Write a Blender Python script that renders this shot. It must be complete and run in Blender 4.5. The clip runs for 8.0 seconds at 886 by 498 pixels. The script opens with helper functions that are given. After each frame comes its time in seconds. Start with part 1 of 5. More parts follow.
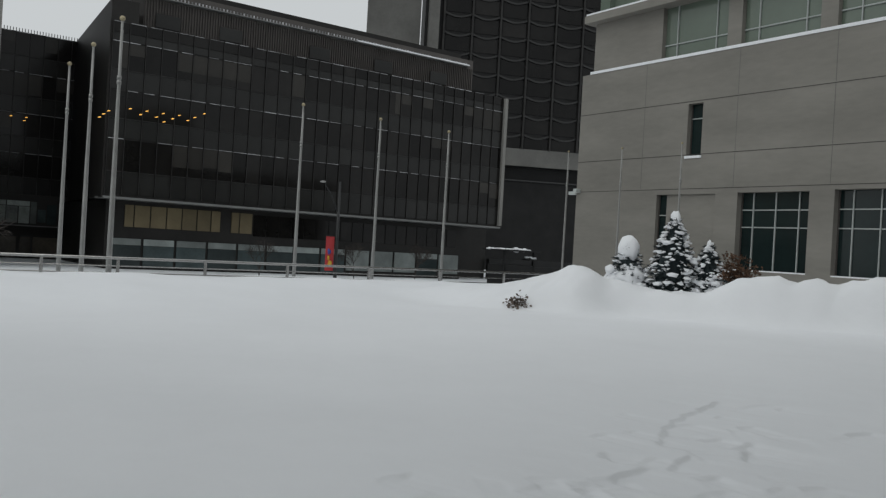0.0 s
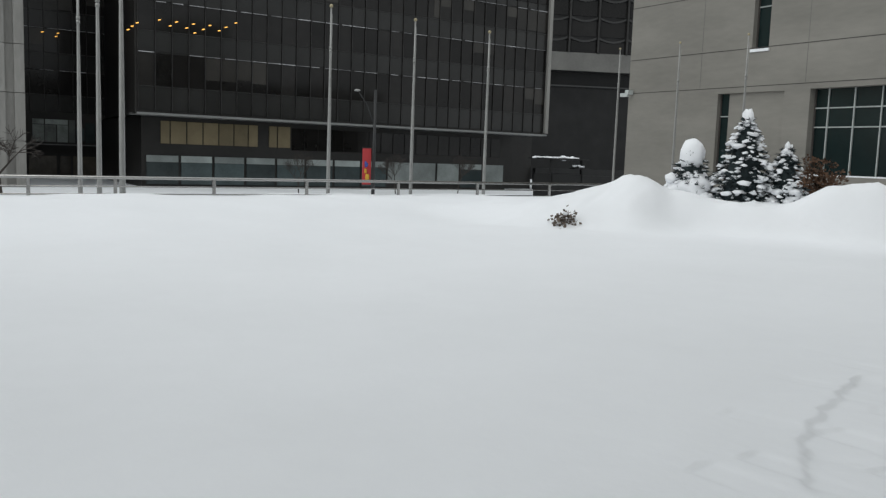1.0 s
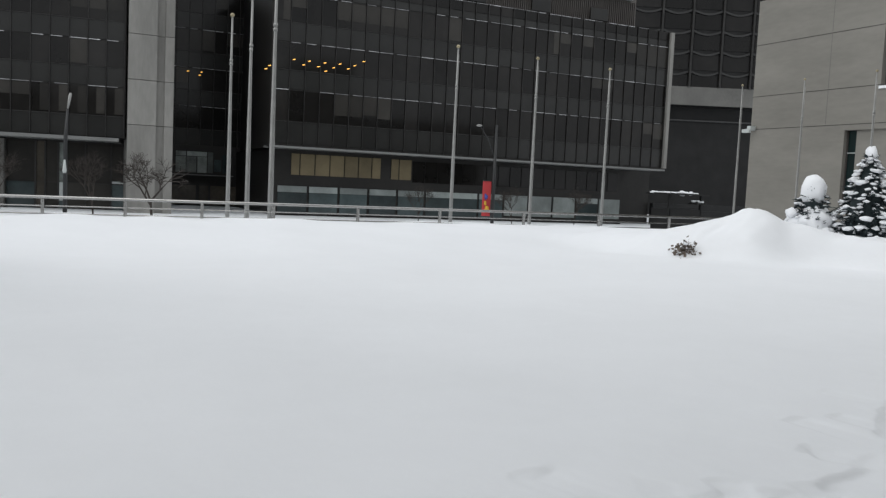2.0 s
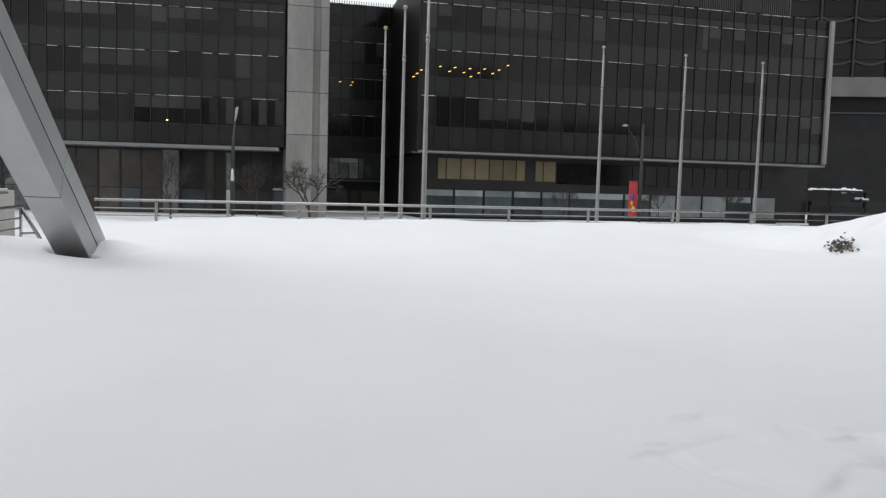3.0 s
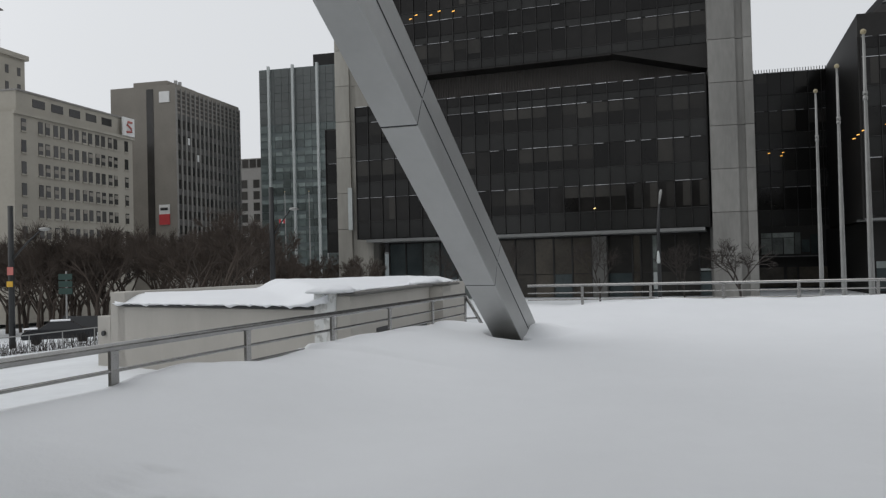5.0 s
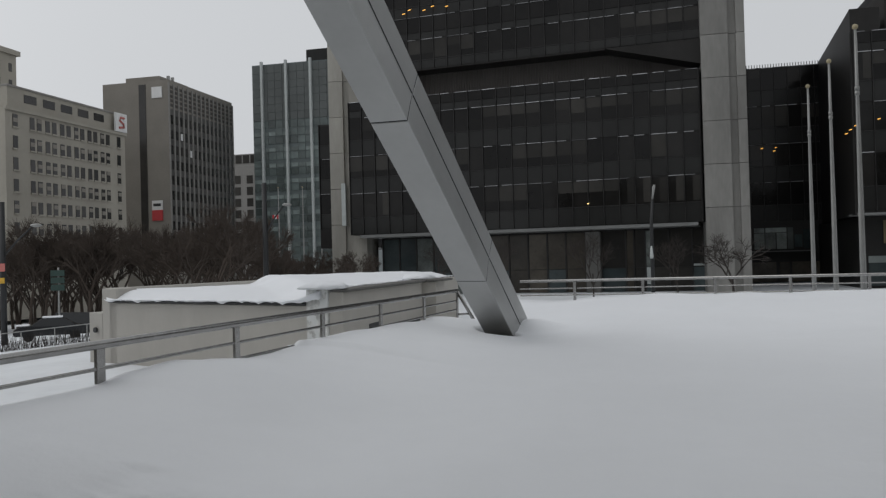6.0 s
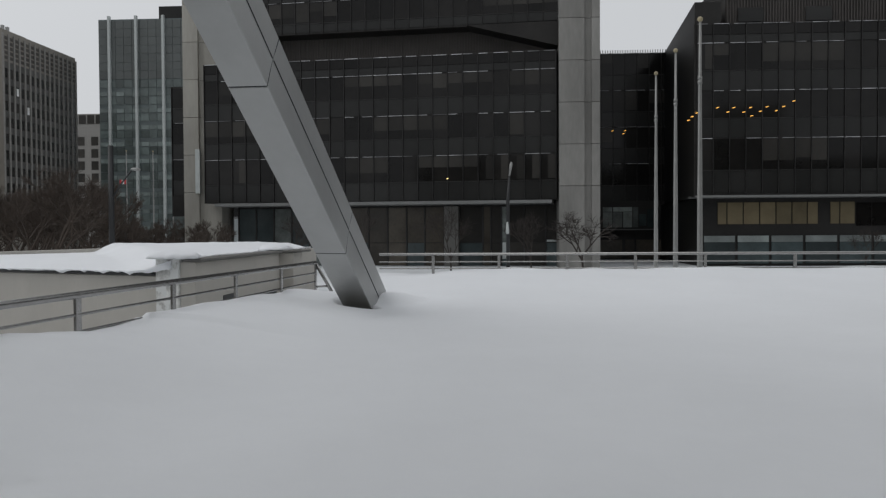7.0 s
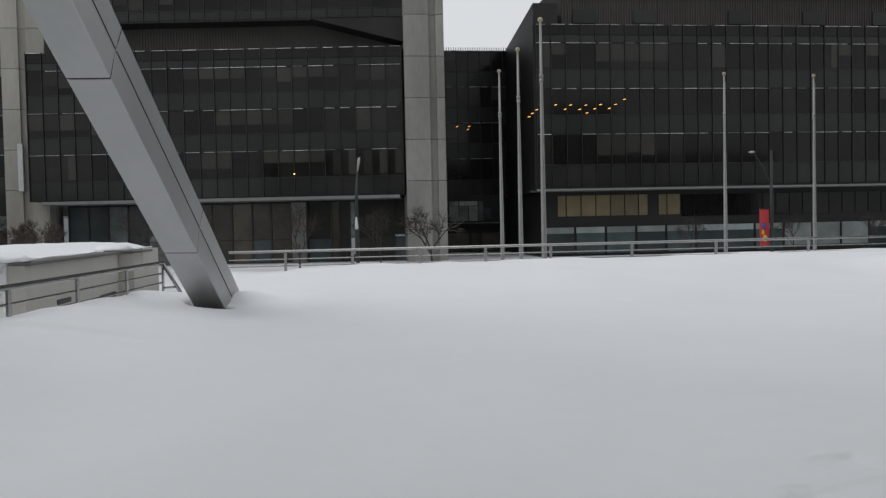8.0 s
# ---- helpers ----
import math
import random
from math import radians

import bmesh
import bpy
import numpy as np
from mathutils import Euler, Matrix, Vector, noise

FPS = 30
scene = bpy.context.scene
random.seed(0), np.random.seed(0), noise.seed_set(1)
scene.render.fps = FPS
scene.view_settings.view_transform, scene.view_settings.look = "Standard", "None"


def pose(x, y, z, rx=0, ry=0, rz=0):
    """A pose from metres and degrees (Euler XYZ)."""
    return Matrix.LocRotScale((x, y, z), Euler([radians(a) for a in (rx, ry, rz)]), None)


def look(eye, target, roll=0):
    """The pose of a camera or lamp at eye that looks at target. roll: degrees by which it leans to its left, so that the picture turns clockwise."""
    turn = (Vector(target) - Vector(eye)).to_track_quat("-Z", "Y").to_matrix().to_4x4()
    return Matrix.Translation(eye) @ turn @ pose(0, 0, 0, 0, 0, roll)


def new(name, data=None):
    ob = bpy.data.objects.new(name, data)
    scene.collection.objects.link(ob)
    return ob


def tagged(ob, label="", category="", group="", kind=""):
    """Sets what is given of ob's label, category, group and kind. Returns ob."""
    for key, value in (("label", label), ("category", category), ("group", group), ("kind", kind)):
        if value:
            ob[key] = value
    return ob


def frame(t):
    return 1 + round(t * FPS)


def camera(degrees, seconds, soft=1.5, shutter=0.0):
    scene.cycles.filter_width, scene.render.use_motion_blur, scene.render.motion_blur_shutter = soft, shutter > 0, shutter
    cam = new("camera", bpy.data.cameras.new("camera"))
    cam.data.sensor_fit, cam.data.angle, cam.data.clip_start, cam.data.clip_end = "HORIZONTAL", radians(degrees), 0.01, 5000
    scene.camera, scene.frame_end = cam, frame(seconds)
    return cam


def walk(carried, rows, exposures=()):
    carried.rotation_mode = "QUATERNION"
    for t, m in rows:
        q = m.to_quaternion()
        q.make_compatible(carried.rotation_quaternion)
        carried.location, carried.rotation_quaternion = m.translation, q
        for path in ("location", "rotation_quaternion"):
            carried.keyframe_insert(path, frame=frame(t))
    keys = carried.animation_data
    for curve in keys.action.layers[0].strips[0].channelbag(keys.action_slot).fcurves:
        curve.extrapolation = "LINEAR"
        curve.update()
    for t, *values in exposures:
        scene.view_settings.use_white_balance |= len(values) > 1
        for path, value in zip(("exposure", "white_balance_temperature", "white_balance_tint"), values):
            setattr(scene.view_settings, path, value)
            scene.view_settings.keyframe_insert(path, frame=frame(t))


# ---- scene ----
cam = camera(56.33, 8.0, 1.3)
# seconds, place in metres, yaw, pitch, roll in degrees
ROWS = [
    (0.0, -0.022, -0.153, 1.651, 53.98, -0.06, -3.26),
    (0.5, -0.007, -0.123, 1.628, 53.89, -3.16, -2.50),
    (0.7, -0.170, -0.050, 1.630, 54.70, -5.50, -2.10),
    (0.8, -0.487, 0.216, 1.644, 55.31, -6.19, -2.03),
    (1.0, -1.633, 1.268, 1.659, 57.17, -6.38, -1.97),
    (1.2, -2.900, 2.350, 1.683, 59.90, -6.30, -2.40),
    (1.5, -3.200, 2.450, 1.690, 61.80, -5.90, -2.50),
    (1.8, -1.800, 1.250, 1.650, 63.60, -5.10, -2.60),
    (2.05, -0.550, 0.280, 1.615, 65.20, -4.30, -2.65),
    (2.3, -0.034, -0.027, 1.600, 66.99, -3.81, -2.68),
    (2.5, -0.034, -0.027, 1.589, 69.06, -3.88, -2.23),
    (3.0, -0.008, -0.059, 1.589, 74.80, -4.59, -1.61),
    (3.5, 0.013, -0.072, 1.581, 79.51, -3.84, -0.27),
    (4.0, 0.022, -0.043, 1.571, 83.12, -2.93, 1.10),
    (4.1, 0.024, -0.024, 1.574, 84.99, -2.48, 1.15),
    (4.3, 0.039, 0.005, 1.575, 90.77, -1.72, 0.64),
    (4.5, 0.059, 0.022, 1.574, 96.42, -0.83, 0.06),
    (5.0, 0.046, 0.085, 1.571, 103.79, 1.08, 1.45),
    (5.2, 0.028, 0.090, 1.579, 104.45, 1.06, 1.79),
    (6.3, 0.003, 0.127, 1.576, 101.68, 0.27, 1.19),
    (6.5, -0.007, 0.130, 1.577, 99.55, -0.49, 0.91),
    (7.0, -0.042, 0.094, 1.581, 93.65, -1.31, 0.33),
    (7.5, -0.036, 0.037, 1.597, 88.27, -1.35, 0.69),
    (8.0, -0.004, -0.027, 1.587, 83.11, -1.79, 1.24),
]
walk(cam, [(t, pose(x, y, z, 90 + pitch, roll, yaw)) for t, x, y, z, yaw, pitch, roll in ROWS],
     exposures=[(t, e, 6380, 6 if t < 1.1 else 9) for t, e in ((0.0, -0.26), (0.5, 0.06), (1.0, 0.24), (2.5, 0.40), (3.5, 0.50), (4.0, 0.46), (4.5, 0.18), (5.0, -0.05), (6.5, -0.33), (7.0, -0.25), (7.5, -0.10), (8.0, -0.01))])

# ---- light: an overcast winter sky ----
world = bpy.data.worlds.new("overcast_sky")
scene.world = world
world.use_nodes = True
wn, wl = world.node_tree.nodes, world.node_tree.links
sky = wn.new("ShaderNodeTexSky")
sky.sky_type = "NISHITA"
sky.sun_disc = False
sky.sun_elevation, sky.sun_rotation = radians(38), radians(200)
sky.air_density, sky.dust_density, sky.ozone_density = 1.0, 5.0, 1.0
grey = wn.new("ShaderNodeHueSaturation")
grey.inputs["Saturation"].default_value = 0.10
wl.new(sky.outputs[0], grey.inputs["Color"])
cloud = wn.new("ShaderNodeMix")
cloud.data_type = "RGBA"
cloud.inputs["Factor"].default_value = 0.85
wl.new(grey.outputs[0], cloud.inputs["A"])
cloud.inputs["B"].default_value = (7.6, 7.7, 7.9, 1)
back = wn["Background"]
wl.new(cloud.outputs["Result"], back.inputs["Color"])
back.inputs["Strength"].default_value = 0.10
sun = new("sun", bpy.data.lights.new("sun", "SUN"))
sun.data.energy, sun.data.angle, sun.data.color = 0.5, radians(40), (1.0, 0.97, 0.93)
sun.matrix_world = look((0, 0, 60), (-18, 40, 0))


# ---- materials ----
def mat(name, color, rough=0.7, metal=0.0, var=0.15, scale=3.0, bump=0.0, bscale=40.0, spec=0.5, island=0.0, tint=None, stretch=None):
    m = bpy.data.materials.new(name)
    m.use_nodes = True
    n, l = m.node_tree.nodes, m.node_tree.links
    p = n["Principled BSDF"]
    p.inputs["Roughness"].default_value, p.inputs["Metallic"].default_value = rough, metal
    p.inputs["Specular IOR Level"].default_value = spec
    co = n.new("ShaderNodeNewGeometry")
    mp = n.new("ShaderNodeMapping")
    if stretch:
        mp.inputs["Scale"].default_value = stretch
    l.new(co.outputs["Position"], mp.inputs[0])
    a, b = n.new("ShaderNodeTexNoise"), n.new("ShaderNodeTexNoise")
    a.inputs["Scale"].default_value, a.inputs["Detail"].default_value = scale, 5
    b.inputs["Scale"].default_value, b.inputs["Detail"].default_value = scale * 9, 4
    l.new(mp.outputs[0], a.inputs["Vector"]), l.new(mp.outputs[0], b.inputs["Vector"])
    add = n.new("ShaderNodeMath")
    add.operation = "MULTIPLY_ADD"
    add.inputs[1].default_value = 0.35
    l.new(b.outputs["Fac"], add.inputs[0]), l.new(a.outputs["Fac"], add.inputs[2])
    rng = n.new("ShaderNodeMapRange")
    rng.inputs["From Min"].default_value, rng.inputs["From Max"].default_value = 0.35, 1.0
    l.new(add.outputs[0], rng.inputs["Value"])
    mix = n.new("ShaderNodeMix")
    mix.data_type = "RGBA"
    lo = [c * (1 - var) for c in color]
    hi = [min(1, c * (1 + var)) for c in (tint or color)]
    mix.inputs["A"].default_value, mix.inputs["B"].default_value = (*lo, 1), (*hi, 1)
    l.new(rng.outputs[0], mix.inputs["Factor"])
    out = mix.outputs["Result"]
    if island:
        oi = n.new("ShaderNodeObjectInfo")
        mr = n.new("ShaderNodeMapRange")
        mr.inputs["To Min"].default_value, mr.inputs["To Max"].default_value = 1 - island, 1 + island
        l.new(oi.outputs["Random"], mr.inputs["Value"])
        hs = n.new("ShaderNodeHueSaturation")
        l.new(mr.outputs[0], hs.inputs["Value"]), l.new(out, hs.inputs["Color"])
        out = hs.outputs[0]
    l.new(out, p.inputs["Base Color"])
    if bump:
        t = n.new("ShaderNodeTexNoise")
        t.inputs["Scale"].default_value, t.inputs["Detail"].default_value = bscale, 6
        l.new(mp.outputs[0], t.inputs["Vector"])
        bp = n.new("ShaderNodeBump")
        bp.inputs["Strength"].default_value, bp.inputs["Distance"].default_value = bump, 0.03
        l.new(t.outputs["Fac"], bp.inputs["Height"]), l.new(bp.outputs[0], p.inputs["Normal"])
    return m


def glow(name, color, strength):
    m = bpy.data.materials.new(name)
    m.use_nodes = True
    p = m.node_tree.nodes["Principled BSDF"]
    p.inputs["Base Color"].default_value = (*color, 1)
    p.inputs["Emission Color"].default_value, p.inputs["Emission Strength"].default_value = (*color, 1), strength
    return m


SNOW = mat("snow", (0.84, 0.855, 0.88), 0.75, 0, 0.03, 0.5, 0.10, 14, 0.25)
FAR_SNOW = mat("trodden_snow", (0.74, 0.76, 0.78), 0.8, 0, 0.12, 0.25, 0.3, 3, 0.2)
STEEL = mat("brushed_steel", (0.37, 0.365, 0.355), 0.27, 0.9, 0.12, 6, 0.05, 200)
LEG = mat("grey_painted_panels", (0.45, 0.455, 0.45), 0.45, 0.6, 0.10, 0.9, 0.03, 60)
LEG_DARK = mat("panel_joint", (0.02, 0.022, 0.025), 0.8)
CONC = mat("warm_concrete", (0.225, 0.215, 0.193), 0.85, 0, 0.20, 0.35, 0.25, 30, 0.3, 0, None, (0.6, 0.6, 2.2))
# near-black so base walls and shelter look unlit; the darkness is in the colour
CLAD_UNLIT = mat("unlit_black_cladding", (0.014, 0.014, 0.014), 0.6, 0, 0.4, 0.5, 0, 40, 0.25)
GROOVE = mat("shadow_groove", (0.05, 0.048, 0.045), 0.9, 0, 0.4, 1.5)
FRAME_G = mat("grey_window_frame", (0.36, 0.385, 0.375), 0.5, 0, 0.15, 3)
TOWER_DARK = mat("black_tower_band", (0.019, 0.0185, 0.018), 0.5, 0, 0.4, 0.3)
CONC_BACK = mat("pale_concrete_panels", (0.215, 0.21, 0.197), 0.85, 0, 0.34, 0.5, 0.2, 15, 0.3, 0.14, None, (1, 1, 0.25))
# paler, warmer copy of the pier concrete: open skylight put into the colour
CONC_SKYLIT = mat("skylit_concrete_panels", (0.31, 0.297, 0.265), 0.85, 0, 0.22, 0.5, 0.2, 15, 0.3, 0.08, None, (1, 1, 0.25))
CONC_DARK = mat("weathered_grey_concrete", (0.14, 0.138, 0.13), 0.85, 0, 0.25, 0.3, 0.2, 15, 0.3)
STUCCO = mat("painted_stucco", (0.45, 0.43, 0.395), 0.85, 0, 0.07, 1.2, 0.25, 40, 0.3, 0, None, (1, 1, 0.4))
PEELED = mat("peeled_pale_paint", (0.33, 0.33, 0.315), 0.85, 0, 0.5, 3.5, 0.3, 25, 0.3, 0, (0.6, 0.6, 0.58))
pn, pl = PEELED.node_tree.nodes, PEELED.node_tree.links
flake = pn.new("ShaderNodeTexNoise")
flake.inputs["Scale"].default_value, flake.inputs["Detail"].default_value = 3.2, 7
edge_ = pn.new("ShaderNodeMapRange")
edge_.inputs["From Min"].default_value, edge_.inputs["From Max"].default_value = 0.53, 0.56
coat = pn.new("ShaderNodeMix")
coat.data_type = "RGBA"
coat.inputs["B"].default_value = (0.66, 0.67, 0.66, 1)
where = pn.new("ShaderNodeNewGeometry")
pl.new(where.outputs["Position"], flake.inputs["Vector"])
pl.new(flake.outputs["Fac"], edge_.inputs["Value"])
pl.new(edge_.outputs[0], coat.inputs["Factor"])
pl.new(pn["Principled BSDF"].inputs["Base Color"].links[0].from_socket, coat.inputs["A"])
pl.new(coat.outputs["Result"], pn["Principled BSDF"].inputs["Base Color"])
BRONZE = mat("dark_bronze", (0.024, 0.0228, 0.0215), 0.5, 0.2, 0.35, 0.25, 0, 40, 0.25)
FIN = mat("black_fin", (0.030, 0.029, 0.028), 0.42, 0.3, 0.4, 0.8, 0, 40, 0.3)
# wide noise in smoked and spandrel glass imitates reflections and rooms behind
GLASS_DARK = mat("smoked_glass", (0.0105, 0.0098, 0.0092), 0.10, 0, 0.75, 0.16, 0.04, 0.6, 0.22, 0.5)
GLASS_BLIND = mat("smoked_glass_with_blind", (0.028, 0.026, 0.023), 0.25, 0, 0.35, 0.3, 0, 40, 0.25, 0.45)
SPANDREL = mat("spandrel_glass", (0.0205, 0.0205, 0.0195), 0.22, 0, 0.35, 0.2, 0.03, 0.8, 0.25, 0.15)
LOBBY = mat("brown_lobby_glass", (0.060, 0.052, 0.041), 0.2, 0, 0.5, 0.5, 0.02, 0.8, 0.3, 0.45)
# pale mottled tone imitates glints and the lit lobby on opaque panes
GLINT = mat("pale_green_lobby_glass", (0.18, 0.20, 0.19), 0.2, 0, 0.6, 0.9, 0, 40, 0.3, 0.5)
# strong tone change from strip to strip imitates glints on the sills
SILL = mat("pale_sill", (0.40, 0.40, 0.41), 0.5, 0.3, 0.7, 1.3, 0, 40, 0.5, 0.6)
BAND = mat("dark_grey_band", (0.042, 0.042, 0.042), 0.5, 0, 0.2, 1)
LEDGE = mat("pale_soffit", (0.165, 0.168, 0.165), 0.6, 0, 0.15, 1)
LOUVER = mat("bronze_louver", (0.080, 0.072, 0.066), 0.6, 0.2, 0.2, 0.6)
AMBER = mat("amber_blind", (0.17, 0.138, 0.08), 0.6, 0, 0.2, 0.8, 0, 40, 0.3, 0.2)
SHOP = mat("shop_glass", (0.045, 0.06, 0.062), 0.15, 0, 0.4, 0.7, 0, 40, 0.4, 0.4)
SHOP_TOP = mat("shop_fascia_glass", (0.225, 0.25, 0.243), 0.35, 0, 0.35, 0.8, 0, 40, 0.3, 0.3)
POLE = mat("aluminium_pole", (0.31, 0.31, 0.30), 0.45, 0.3, 0.15, 3)
GILT = mat("dull_gilt", (0.36, 0.31, 0.2), 0.5, 0.3, 0.15, 3)
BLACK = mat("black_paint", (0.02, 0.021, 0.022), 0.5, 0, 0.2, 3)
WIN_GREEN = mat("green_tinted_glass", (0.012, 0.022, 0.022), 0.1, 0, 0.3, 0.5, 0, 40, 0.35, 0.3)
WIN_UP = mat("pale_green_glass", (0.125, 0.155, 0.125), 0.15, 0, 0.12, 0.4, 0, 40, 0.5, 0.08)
FRAME_W = mat("white_frame", (0.48, 0.51, 0.50), 0.5, 0, 0.1, 3)
NEEDLE = mat("spruce_needles", (0.018, 0.030, 0.033), 0.8, 0, 0.35, 4)
BARK = mat("dark_bark", (0.036, 0.029, 0.025), 0.9, 0, 0.3, 6, 0.3, 60)
PARK_BARK = mat("brown_bark", (0.062, 0.047, 0.037), 0.9, 0, 0.3, 6)
DEADLEAF = mat("dead_leaves", (0.085, 0.045, 0.025), 0.9, 0, 0.4, 6)
TWIG = mat("pale_twigs", (0.13, 0.105, 0.085), 0.9, 0, 0.3, 6)
RED = mat("red_banner", (0.50, 0.05, 0.055), 0.7, 0, 0.1, 2)
RED_FADED = mat("faded_red", (0.50, 0.16, 0.14), 0.7, 0, 0.1, 2)
YELLOW = mat("yellow_print", (0.60, 0.36, 0.04), 0.7)
BLUE = mat("blue_print", (0.06, 0.08, 0.32), 0.7)
BEIGE = mat("beige_stone", (0.36, 0.337, 0.29), 0.85, 0, 0.12, 0.25, 0, 40, 0.3)
SLAB = mat("grey_brown_brick", (0.25, 0.232, 0.205), 0.85, 0, 0.12, 0.3, 0, 40, 0.3)
SLAB_RIB = mat("slab_rib", (0.25, 0.24, 0.225), 0.8)
# reflections put into the colour: wide noise, and a paler copy of the glass
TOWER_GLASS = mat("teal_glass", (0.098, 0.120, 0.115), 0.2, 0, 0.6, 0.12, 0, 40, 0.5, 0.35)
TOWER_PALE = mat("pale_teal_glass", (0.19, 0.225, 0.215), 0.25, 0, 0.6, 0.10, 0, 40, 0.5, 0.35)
TOWER_TOP = mat("grey_louver_glass", (0.115, 0.125, 0.122), 0.4, 0, 0.2, 0.2, 0, 40, 0.3, 0.05)
SLAB_MID = mat("grey_spandrel", (0.085, 0.082, 0.078), 0.5, 0, 0.2, 0.3, 0, 40, 0.4, 0.25)
TOWER_BAND = mat("teal_band", (0.115, 0.14, 0.14), 0.4, 0, 0.2, 0.3)
WIN_FAR = mat("far_window", (0.03, 0.028, 0.026), 0.2, 0, 0.3, 0.5, 0, 40, 0.5, 0.5)
WHITE = mat("white_panel", (0.75, 0.75, 0.74), 0.6, 0, 0.05, 2)
CAR = mat("black_car_paint", (0.015, 0.016, 0.018), 0.2, 0, 0.1, 2)
RUBBER = mat("tyre_rubber", (0.012, 0.012, 0.012), 0.9)
GREEN_SIGN = mat("green_sign", (0.016, 0.045, 0.036), 0.6)
LAMP_AMBER = glow("amber_lamp", (1.0, 0.50, 0.10), 1.1)
LAMP_WHITE = glow("warm_lamp", (1.0, 0.75, 0.3), 1.5)


# ---- building helpers ----
def box(bm, x0, x1, y0, y1, z0, z1):
    v = [bm.verts.new((x, y, z)) for z in (z0, z1) for x, y in ((x0, y0), (x1, y0), (x1, y1), (x0, y1))]
    for f in ((3, 2, 1, 0), (4, 5, 6, 7), (0, 1, 5, 4), (1, 2, 6, 5), (2, 3, 7, 6), (3, 0, 4, 7)):
        bm.faces.new([v[i] for i in f])
    return v


def boxes(*rows):
    bm = bmesh.new()
    for r in rows:
        box(bm, *r)
    return bm


def tube(bm, points, radii, sides=8, cap=True):
    rings = []
    for i, p in enumerate(points):
        p = Vector(p)
        d = (Vector(points[min(i + 1, len(points) - 1)]) - Vector(points[max(i - 1, 0)])).normalized()
        u = d.orthogonal().normalized() if abs(d.z) > 0.95 else d.cross(Vector((0, 0, 1))).normalized()
        w = d.cross(u)
        rings.append([bm.verts.new(p + radii[i] * (math.cos(a) * u + math.sin(a) * w)) for a in (2 * math.pi * k / sides for k in range(sides))])
    for a, b in zip(rings, rings[1:]):
        for k in range(sides):
            f = bm.faces.new((a[k], a[(k + 1) % sides], b[(k + 1) % sides], b[k]))
            f.smooth = sides > 4
    if cap:
        bm.faces.new(rings[0][::-1]), bm.faces.new(rings[-1])


def blob(bm, c, r, squash=1.0, rough=0.15, sub=2, m=None):
    got = bmesh.ops.create_icosphere(bm, subdivisions=sub, radius=1.0)["verts"]
    s = Vector((random.uniform(0, 50), random.uniform(0, 50), 0))
    for v in got:
        k = 1 + rough * noise.noise(v.co * 1.7 + s) * 2
        v.co = Vector(c) + Vector((v.co.x * r * k, v.co.y * r * k, v.co.z * r * k * squash))
        for f in v.link_faces:
            f.smooth = True


def mesh_of(name, bm, material):
    me = bpy.data.meshes.new(name)
    bmesh.ops.recalc_face_normals(bm, faces=bm.faces)
    bm.to_mesh(me)
    bm.free()
    for m in material if isinstance(material, (list, tuple)) else (material,):
        me.materials.append(m)
    return me


def part(name, bm, material, parent=None, label=""):
    ob = new(name, mesh_of(name, bm, material))
    if parent:
        ob.parent = parent
    return tagged(ob, label)


def share(name, me, parent, x=0, y=0, z=0, rz=0):
    ob = new(name, me)
    ob.parent = parent
    ob.matrix_basis = pose(x, y, z, 0, 0, rz)
    return ob


def thing(name, label, category, group="", kind="", x=0, y=0, z=0, rz=0):
    ob = new(name)
    ob.empty_display_size = 0.2
    ob.matrix_basis = pose(x, y, z, 0, 0, rz)
    return tagged(ob, label, category, group, kind)


def smooth(a, b, v):
    t = min(1, max(0, (v - a) / (b - a)))
    return t * t * (3 - 2 * t)


# ---- ground, terrace and snow ----
NEAR_X, NEAR_Y, NEAR_SLOPE = -6.6, -3.41, -0.078
FAR_X = -18.0
STREET = -1.5


def near_y(x):
    return NEAR_Y + NEAR_SLOPE * (x - NEAR_X)


def street_z(x, y):
    return STREET - 0.075 * min(55, max(0, -y - 18)) + 0.05 * noise.noise(Vector((x, y, 0)) * 0.15)


rng = random.Random(5)
DENTS = []
for i in range(60):
    a, r = radians(rng.uniform(14, 50)), rng.uniform(1.6, 9.5)
    if rng.random() < 0.25:
        a = radians(rng.uniform(40, 58))
        r = rng.uniform(1.4, 3.2)
    DENTS.append((-r * math.sin(a), r * math.cos(a), rng.uniform(0.10, 0.26), rng.uniform(0.05, 0.11), rng.uniform(0, math.pi), rng.uniform(0.02, 0.06)))
RIDGE = ((-14.2, 11.2, 0.86, 1.2), (-13.1, 11.1, 1.0, 0.9), (-12.5, 11.55, 1.22, 0.8), (-12.0, 12.04, 1.46, 0.85), (-11.5, 12.6, 1.2, 0.85), (-10.95, 13.1, 1.08, 0.9), (-10.4, 13.5, 1.08, 0.9), (-9.84, 13.93, 1.18, 0.85), (-9.55, 14.1, 1.42, 0.7), (-9.15, 14.3, 1.54, 0.7), (-8.48, 14.68, 1.50, 0.7), (-7.9, 15.0, 1.42, 0.7), (-7.4, 15.2, 1.60, 0.8), (-6.0, 15.7, 1.62, 1.0), (-4.5, 16.0, 1.6, 1.2), (-2.5, 16.0, 1.6, 1.4), (0, 16, 1.6, 1.6))


